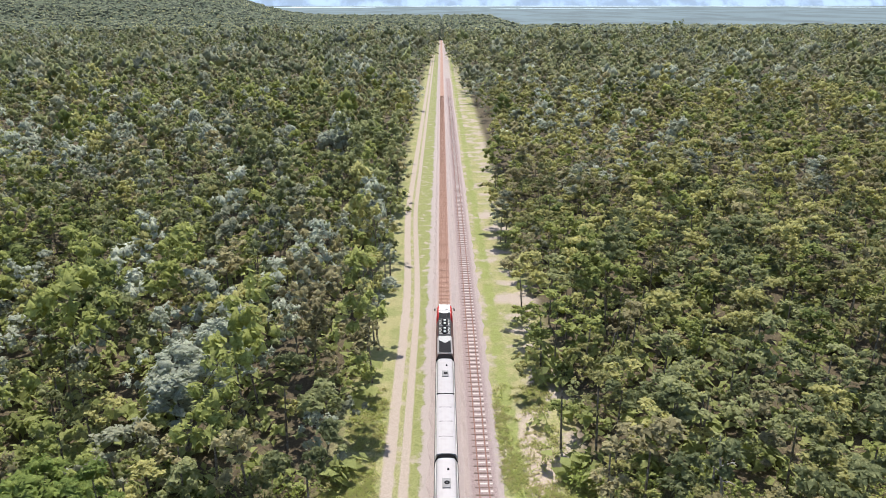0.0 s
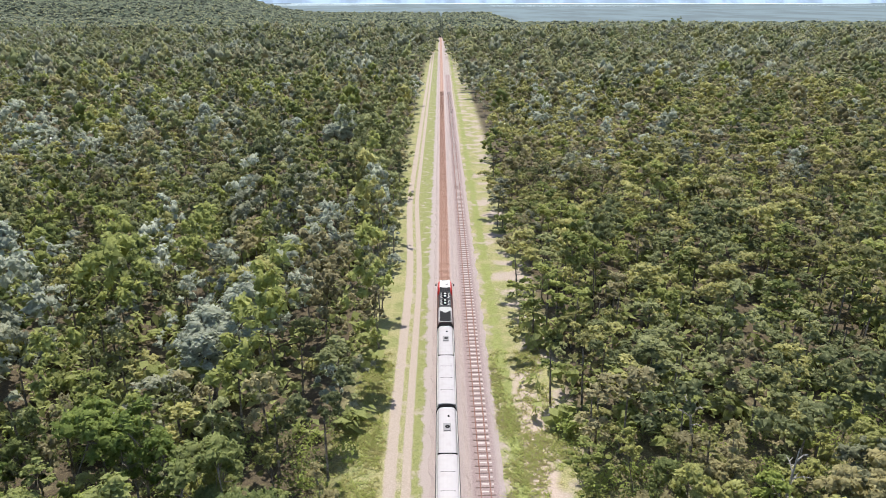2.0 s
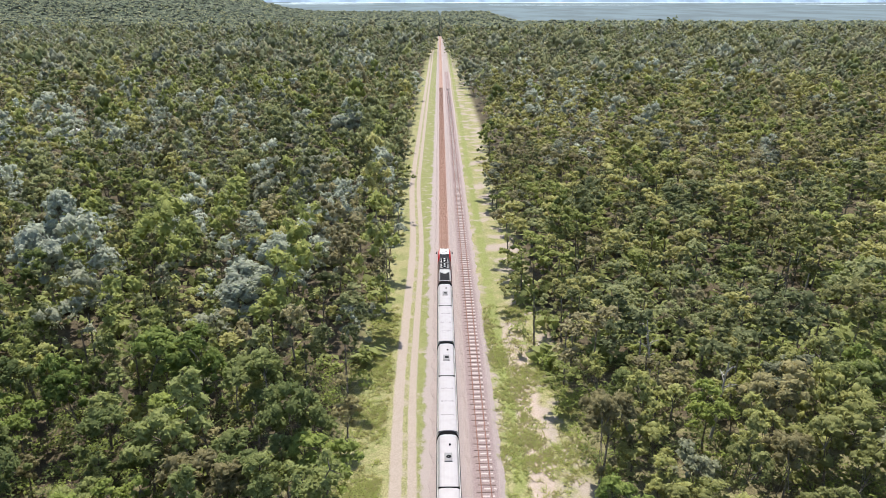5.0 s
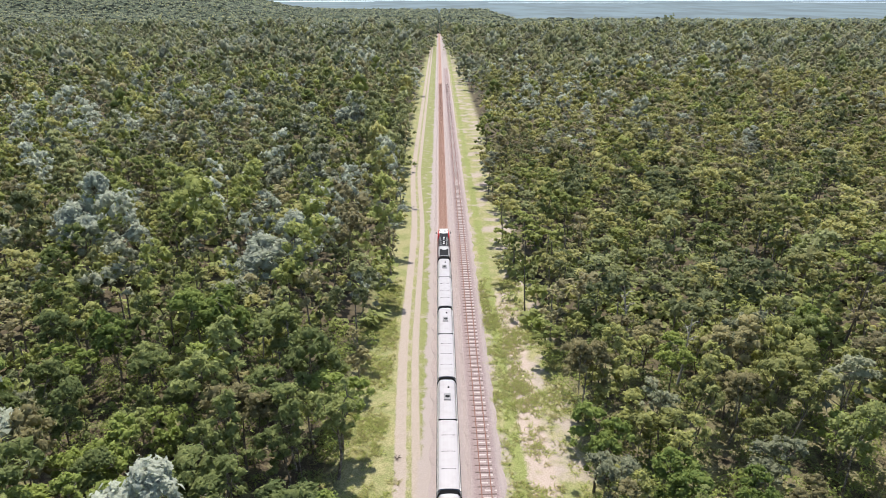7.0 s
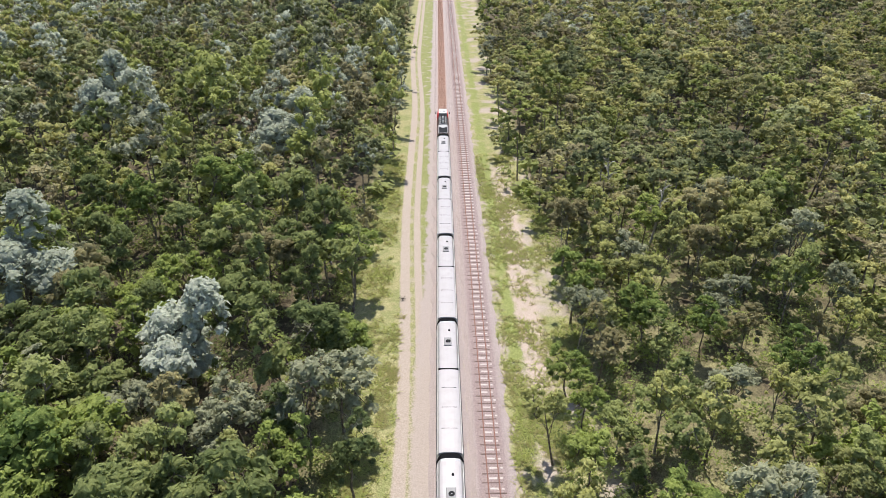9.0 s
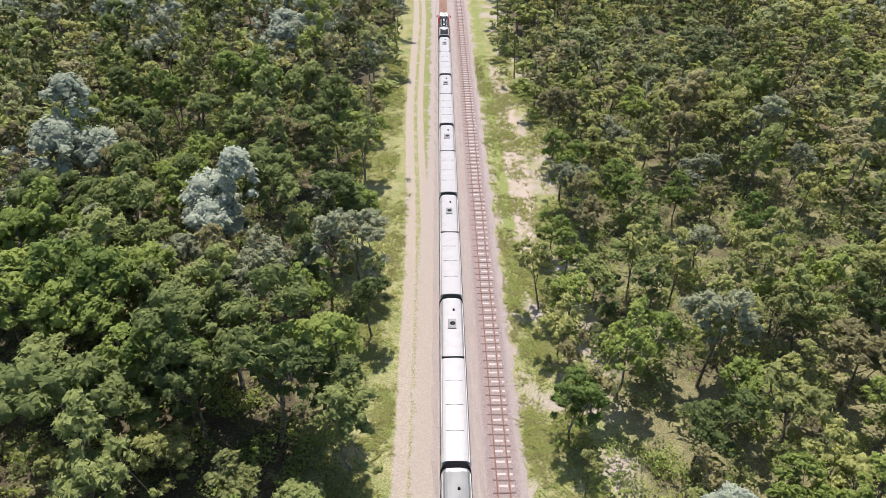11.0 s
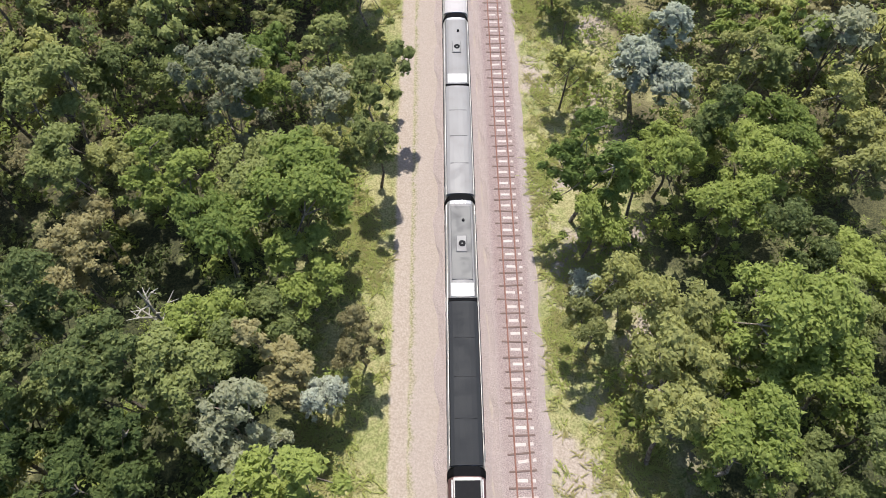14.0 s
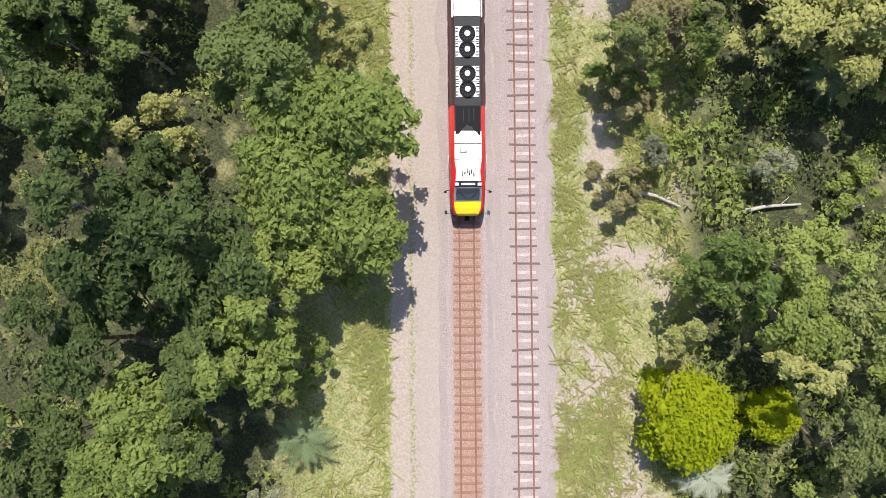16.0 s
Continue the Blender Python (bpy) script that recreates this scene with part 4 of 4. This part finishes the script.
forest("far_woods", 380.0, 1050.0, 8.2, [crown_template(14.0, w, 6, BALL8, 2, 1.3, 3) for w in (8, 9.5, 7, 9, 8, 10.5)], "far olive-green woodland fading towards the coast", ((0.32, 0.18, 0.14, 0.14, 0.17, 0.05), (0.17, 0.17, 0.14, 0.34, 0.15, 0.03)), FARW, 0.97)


def woods_trunks():
    g = Geo()
    for x, y in zip(mx, my):
        if y < 240 and abs(x) < 110 and rng.uniform() < 0.45:
            a, b = rng.normal(size=2) * 0.5
            g.loft([[(x + r * math.cos(k * 2.1), y + r * math.sin(k * 2.1), -0.3) for k in range(3)] if z == 0 else [(x + a + r * math.cos(k * 2.1), y + b + r * math.sin(k * 2.1), z) for k in range(3)] for z, r in ((0, 0.2), (9.0, 0.1))], True, False)
    tagged(part("woods_trunks", g, BARK), "slim grey and brown trunks under the woodland crowns", "trunks", kind="stuff")


woods_trunks()


grow("tall", 423.0, 1290.0, 1.7)
grow("tall", 415.0, 1296.0, 1.45)


def bare_tree(x, y, height, lean, label, mat):
    """A dead tree: a leaning trunk with forked bare limbs."""
    e = tagged(new("dead_tree"), label, "tree", "dead trees")
    top = Vector((lean[0], lean[1], height))
    part("trunk", Geo().tube([(0, 0, -0.3), top * 0.35 + Vector((0.2, 0.1, 0)), top * 0.7, top], [0.22, 0.17, 0.12, 0.05], 7), mat, e)
    for k in range(8):
        a = k * 2.4 + x
        s = top * (0.45 + 0.06 * k)
        o = Vector((math.cos(a), math.sin(a), 0.6)) * (2.6 - 0.2 * k)
        g = Geo().tube([s, s + o * 0.55 + Vector((0, 0, 0.25)), s + o], [0.09, 0.06, 0.02], 5)
        g.tube([s + o * 0.55 + Vector((0, 0, 0.25)), s + o * 0.8 + Vector((o.y, -o.x, 0.6)) * 0.35], [0.05, 0.015], 4)
        part("limb", g, mat, e)
    e.matrix_world = pose(x, y, 0)
    return e


bare_tree(33.6, 47.5, 11.5, (1.2, 0.5), "dead white tree with forked bare limbs", DEADWOOD)
bare_tree(30.0, 62.0, 10.0, (-1.0, 0.8), "dead grey tree with bare limbs", DEADWOOD)
bare_tree(64.0, 59.0, 12.5, (2.5, 0.4), "dark leaning tree with bare limbs", BARK)
bare_tree(-22.5, -63.5, 9.5, (-1.0, 1.0), "dead grey tree with forked bare limbs", DEADWOOD)


def fallen_log(x, y, turn, length, label):
    g = Geo().tube([(0, 0, 0.3), (length * 0.4, 0.12, 0.42), (length, -0.1, 0.28)], [0.17, 0.14, 0.08], 8)
    g.tube([(length * 0.62, 0, 0.38), (length * 0.8, 0.6, 0.6)], [0.06, 0.02], 5)
    ob = tagged(part("fallen_log", g, DEADWOOD), label, "log", "fallen logs")
    ob.matrix_world = pose(x, y, 0, 0, 0, turn)


fallen_log(21.4, -94.2, 8, 4.6, "pale grey fallen log in grass")
fallen_log(13.2, -92.6, -18, 3.6, "pale grey fallen log in grass")
fallen_log(28.0, -94.5, 15, 3.0, "pale grey fallen log in grass")


def palm(x, y, height, fronds, length, label, leaf):
    """A low palm: a short trunk and a star of arching fronds with leaflets."""
    e = tagged(new("palm"), label, "palm", "palms")
    part("trunk", Geo().tube([(0, 0, -0.2), (0.1, 0, height * 0.5), (0, 0.1, height)], [0.2, 0.16, 0.13], 8), BARK, e)
    for k in range(fronds):
        a = k * 2.4
        c, s = math.cos(a), math.sin(a)
        ln = length * rng.uniform(0.75, 1.1)
        pts = [(c * ln * t, s * ln * t + 0.1, height + ln * (0.55 * t - 0.75 * t * t)) for t in (0, 0.25, 0.5, 0.75, 1.0)]
        f = part("frond", Geo().tube(pts, [0.035, 0.03, 0.025, 0.018, 0.008], 4), leaf, e)
        g = Geo()
        for i in range(26):
            t = 0.15 + 0.85 * i / 25
            p = Vector((c * ln * t, s * ln * t + 0.1, height + ln * (0.55 * t - 0.75 * t * t)))
            for sd in (-1, 1):
                w = 0.55 * math.sin(math.pi * min(1.0, t * 0.8 + 0.15)) * rng.uniform(0.8, 1.1)
                q = p + Vector((-s * sd * w + c * 0.25, c * sd * w + s * 0.25, -0.12 * w))
                d = Vector((c, s, 0)) * 0.035
                g.add([p - d, p + d, q], [(0, 1, 2)])
        part("leaf_blade", g, leaf, f)
    e.matrix_world = pose(x, y, 0)


palm(-12.1, -111.0, 2.4, 13, 2.4, "pale green palm with arching fronds in grass", PALMLEAF["palm"])
palm(17.4, -114.0, 2.2, 15, 2.2, "silvery green palm under a wattle tree", PALMLEAF["silver"])
palm(27.0, -84.5, 3.0, 13, 2.0, "pale green palm among scrub", PALMLEAF["palm"])


def road_debris():
    g = Geo()
    for k in range(9):
        a = k * 2.4
        g.tube([(0, 0, 0.02), (math.cos(a) * 0.35, math.sin(a) * 0.3, 0.25 + 0.03 * k), (math.cos(a) * 0.6, math.sin(a) * 0.5, 0.12)], [0.05, 0.04, 0.015], 4)
    ob = tagged(part("fallen_branch", g, BARK), "small dark fallen branch on the sandy track", "branch")
    ob.matrix_world = pose(-6.3, 31.4, 0)


road_debris()


def shed(x, y):
    """A small farm shed with a pale sheet roof, half hidden by trees."""
    e = tagged(new("shed"), "small shed with a pale metal roof among trees", "shed")
    part("wall", Geo().box(-2.4, 2.4, -2.0, 2.0, 0, 2.6), SILVER, e)
    part("roof", Geo().loft([[(-2.8, yy, 2.5), (0, yy, 3.7), (2.8, yy, 2.5), (2.8, yy, 2.62), (0, yy, 3.85), (-2.8, yy, 2.62)] for yy in (-2.4, 2.4)]), WHITE, e, "pale sheet metal roof")
    part("door", Geo().box(-0.5, 0.5, -2.05, -1.98, 0, 2.05), GREY, e)
    e.matrix_world = pose(x, y, 0, 0, 0, 25)


shed(-148.0, 254.0)


def undergrowth():
    """Low clumps of shrub and tall grass between the trunks."""
    n = 5200
    px, py = rng.uniform(-62, 62, n), rng.uniform(-130, 70, n)
    ok = clear(px, py, 2.6) & ((py > -70) | (px > 0) | (rng.uniform(size=n) < 0.3))
    px, py = px[ok], py[ok]
    cs = [leaf_quads(np.array([[0, 0, 0.6], [0.7, 0.3, 0.4], [-0.5, 0.5, 0.5]]), np.array([0.8, 0.7, 0.6]), 70, 0.13, corners=3) for k in range(6)]
    for name, mat, pick, label in (("undergrowth", LEAF["lush"], 0, "low olive shrubs and saplings on the forest floor"), ("dark_undergrowth", LEAF["gum"], 1, "dark green undergrowth on the forest floor")):
        m = (np.arange(len(px)) % 2) == pick
        s = rng.uniform(0.7, 2.1, m.sum())
        ob = new(name, quads(name, spread(cs, px[m], py[m], s, np.full(m.sum(), 0.9))[0], [mat], None, 3))
        tagged(ob, label, "undergrowth", kind="stuff")


undergrowth()


def verge_grass():
    """Tufts of green and straw-coloured grass along both verges."""
    for name, mat, n, label in (("green_grass", VERGE, 17000, "green grass tufts on the railway verge"), ("dry_grass", STRAW, 12000, "straw-coloured grass tufts on the railway verge")):
        py = rng.uniform(-128, 90, n)
        w, e_ = np.interp(py, EDGE_Y, EDGE_W), np.interp(py, EDGE_Y, EDGE_E)
        west = rng.uniform(size=n) < 0.42
        px = np.where(west, rng.uniform(w - 5, np.where(py > 30, -8.2, -6.2)), rng.uniform(6.9, e_ + 5))
        ok = np.array([noise.noise((x * 0.25, y * 0.12, 4.0)) for x, y in zip(px, py)]) + rng.normal(size=n) * 0.3 > 0.1
        px, py = px[ok], py[ok]
        tufts = []
        for k in range(8):
            foot = rng.normal(size=(9, 3)) * np.array([0.16, 0.16, 0.0])
            lean_ = rng.normal(size=(9, 3)) * np.array([0.34, 0.34, 0.04]) + np.array([0, 0, 0.16])
            side = np.cross(lean_, np.array([0.0, 0.0, 1.0]))
            side *= 0.045 / np.linalg.norm(side, axis=1)[:, None]
            tufts.append(np.stack([foot - side, foot + side, foot + lean_], 1).reshape(-1, 3))
        v = spread(tufts, px, py, rng.uniform(0.6, 1.7, len(px)), np.full(len(px), 1.0))[0]
        tagged(new(name, quads(name, v, [mat], None, 3)), label, "grass", kind="stuff")


def middle_undergrowth():
    n = 4500
    py = rng.uniform(-20, 210, n)
    px = rng.uniform(-1, 1, n) * (0.68 * (py + 45) + 40)
    ok = clear(px, py, 2.8) & ((np.abs(px) > 60) | (py > 65))
    px, py = px[ok], py[ok]
    cs = [leaf_quads(np.array([[0, 0, 0.9], [1.2, 0.5, 0.6], [-0.9, 0.8, 0.7]]), np.array([1.2, 1.0, 0.9]), 14, 0.7) for k in range(6)]
    v = spread(cs, px, py, rng.uniform(0.7, 1.7, len(px)), np.full(len(px), 1.0))[0]
    tagged(new("woodland_shrubs", quads("woodland_shrubs", v, [LEAF["gum"]])), "shrubs and saplings under the woodland", "undergrowth", kind="stuff")


middle_undergrowth()
STRAW = leaves("straw", (0.31, 0.29, 0.13), (0.40, 0.375, 0.17), (0.50, 0.46, 0.24))
verge_grass()


def far_canopy():
    """Bumpy canopy beyond the woods, with a low hill in the west."""
    ys = np.concatenate([np.arange(1040, 1500, 7.0), np.arange(1500, 2300, 16.0)])
    xs = np.arange(-1700, 1700, 9.0)
    g = Geo()
    for y in ys:
        for x in xs:
            hill = 62.0 / (1 + math.exp((x + 430 + 0.16 * (y - 1500)) / 50.0)) / (1 + math.exp(-(y - 1500) / 130.0))
            edge = 1.0 if x < 150 else 1.0 / (1 + math.exp((y - 1400) / 20.0))
            b = noise.noise((x * 0.07, y * 0.07, 1.0)) * (7.0 if y > 1300 else 4.0) + noise.noise((x * 0.2, y * 0.2, 5.0)) * 4.0
            keep = 0.0 if abs(x) < 4 and y < 1560 else 0.4 if abs(x) < 8 else 1.0
            g.v.append((x + rng.uniform(-2, 2), y, (11.5 + b) * keep * edge + hill - 1.5 * (1 - edge) - 1.0 * (1 - keep)))
    n = len(xs)
    g.f = [(j * n + i, j * n + i + 1, j * n + n + i + 1, j * n + n + i) for j in range(len(ys) - 1) for i in range(n - 1)]
    top = np.array(g.v)
    top = top[(top[:, 2] > 6) & (np.abs(top[:, 0]) < 1300)]
    top = top[rng.integers(0, len(top), 44000)] + rng.uniform(-4, 4, (44000, 3)) * np.array([1, 1, 0.3])
    v = leaf_quads(top, np.full(len(top), 1.5), 44000, 2.2)
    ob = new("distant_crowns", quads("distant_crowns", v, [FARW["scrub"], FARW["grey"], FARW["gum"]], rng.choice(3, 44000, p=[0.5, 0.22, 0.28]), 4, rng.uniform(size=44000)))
    tagged(ob, "distant tree crowns on the woodland canopy", "forest", kind="stuff")
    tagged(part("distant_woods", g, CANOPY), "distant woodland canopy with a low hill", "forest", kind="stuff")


far_canopy()


def distance():
    """Coastal plain with inlets, and hazy hills over the sea."""
    # Self-glowing colours: the air's haze and the water's glare are put into them.
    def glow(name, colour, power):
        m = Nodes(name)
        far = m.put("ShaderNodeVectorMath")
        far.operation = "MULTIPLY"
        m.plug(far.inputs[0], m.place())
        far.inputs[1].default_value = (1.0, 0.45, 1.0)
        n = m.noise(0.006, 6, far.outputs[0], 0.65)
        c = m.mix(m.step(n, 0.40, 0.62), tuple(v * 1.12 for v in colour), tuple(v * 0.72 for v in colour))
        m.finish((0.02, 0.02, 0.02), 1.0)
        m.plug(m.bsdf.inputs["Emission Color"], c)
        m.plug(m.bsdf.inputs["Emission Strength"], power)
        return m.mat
    def sheet(name, y0, y1, z0, z1, x0, x1, mat, label):
        g = Geo()
        n = 60
        for i in range(n + 1):
            x = x0 + (x1 - x0) * i / n
            wave = 60 * math.sin(i * 0.9) + 40 * math.sin(i * 2.3 + x0)
            taper = min(1.0, 4.0 * min(i, n - i) / n)
            ym = (y0 + y1) / 2 + wave * 0.4
            g.v += [(x, ym - (y1 - y0) / 2 * taper, z0), (x, ym + (y1 - y0) / 2 * taper, z1)]
        g.f = [(2 * i, 2 * i + 2, 2 * i + 3, 2 * i + 1) for i in range(n)]
        tagged(part(name, g, mat), label, "backdrop", kind="structure")
    def rise(y):
        return 24.0 * (y - 1500) / 3200
    g = Geo()
    g.loft([[(x, y, rise(y) + 0.6) for x in (-4800, -1500, 0, 1500, 4800)] for y in (1560, 2300, 3200, 4700)], False, False)
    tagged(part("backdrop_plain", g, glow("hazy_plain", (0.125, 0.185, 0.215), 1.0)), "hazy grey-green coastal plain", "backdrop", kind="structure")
    water = glow("glowing_water", (0.62, 0.76, 0.86), 1.0)
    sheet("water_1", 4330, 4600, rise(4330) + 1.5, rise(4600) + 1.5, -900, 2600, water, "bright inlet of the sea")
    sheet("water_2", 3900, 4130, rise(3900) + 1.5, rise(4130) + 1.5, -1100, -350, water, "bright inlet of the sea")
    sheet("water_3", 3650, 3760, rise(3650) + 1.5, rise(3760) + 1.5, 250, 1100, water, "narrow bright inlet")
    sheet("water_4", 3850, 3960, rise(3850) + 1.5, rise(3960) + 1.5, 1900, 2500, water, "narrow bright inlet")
    g = Geo()
    g.loft([[(x, 4690 + z, z) for x in range(-4800, 4801, 400)] for z in (10, 160)], False, False)
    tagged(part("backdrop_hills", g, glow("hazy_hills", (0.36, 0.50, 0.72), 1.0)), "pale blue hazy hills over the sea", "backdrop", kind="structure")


distance()


def sleepers():
    """Rust-brown sleepers on the main track, dark and pale by turns on the siding."""
    rest = {"main": Geo(), "dark": Geo(), "pale": Geo()}
    m_main = Geo().box(-1.05, 1.05, -0.11, 0.11, 0.12, 0.262, 0.03).mesh("sleeper", STEEL_SLEEPER)
    m_dark = Geo().box(-1.05, 1.05, -0.08, 0.08, 0.10, 0.20, 0.02).mesh("sleeper", TIMBER)
    m_pale = Geo().box(-0.42, 0.42, -0.14, 0.14, 0.08, 0.185, 0.03).box(0.72, 1.02, -0.13, 0.13, 0.08, 0.185, 0.03).mesh("sleeper", PALE)
    m_worn = Geo().box(-0.62, 0.95, -0.13, 0.13, 0.08, 0.18, 0.03).mesh("sleeper", PALE_OLD)
    k = 0
    y = -128.0
    while y < 420:
        tilt = rng.normal() * 0.6
        if y < 60:
            o = new("sleeper", m_main)
            o.parent, o.matrix_world = main_track, pose(rng.normal() * 0.03, y, 0, 0, 0, tilt)
            o = new("sleeper", m_dark if k % 2 else m_worn if y < -75 else m_pale)
            o.parent, o.matrix_world = side_track, pose(SIDE + rng.normal() * 0.07, y + 0.2 + rng.normal() * 0.04, 0, 0, 0, tilt * 3)
        else:
            rest["main"].box(-1.05, 1.05, y - 0.11, y + 0.11, 0.12, 0.262)
            if k % 2:
                rest["dark"].box(SIDE - 1.05, SIDE + 1.0, y + 0.1, y + 0.3, 0.1, 0.20)
            else:
                rest["pale"].box(SIDE - 0.42, SIDE + 0.42, y + 0.08, y + 0.38, 0.1, 0.185).box(SIDE + 0.72, SIDE + 1.02, y + 0.08, y + 0.36, 0.1, 0.185)
        k += 1
        y += 0.66
    part("sleepers", rest["main"], STEEL_SLEEPER, main_track)["kind"] = "stuff"
    part("dark_sleepers", rest["dark"], TIMBER, side_track)["kind"] = "stuff"
    part("pale_sleepers", rest["pale"], PALE, side_track)["kind"] = "stuff"


sleepers()
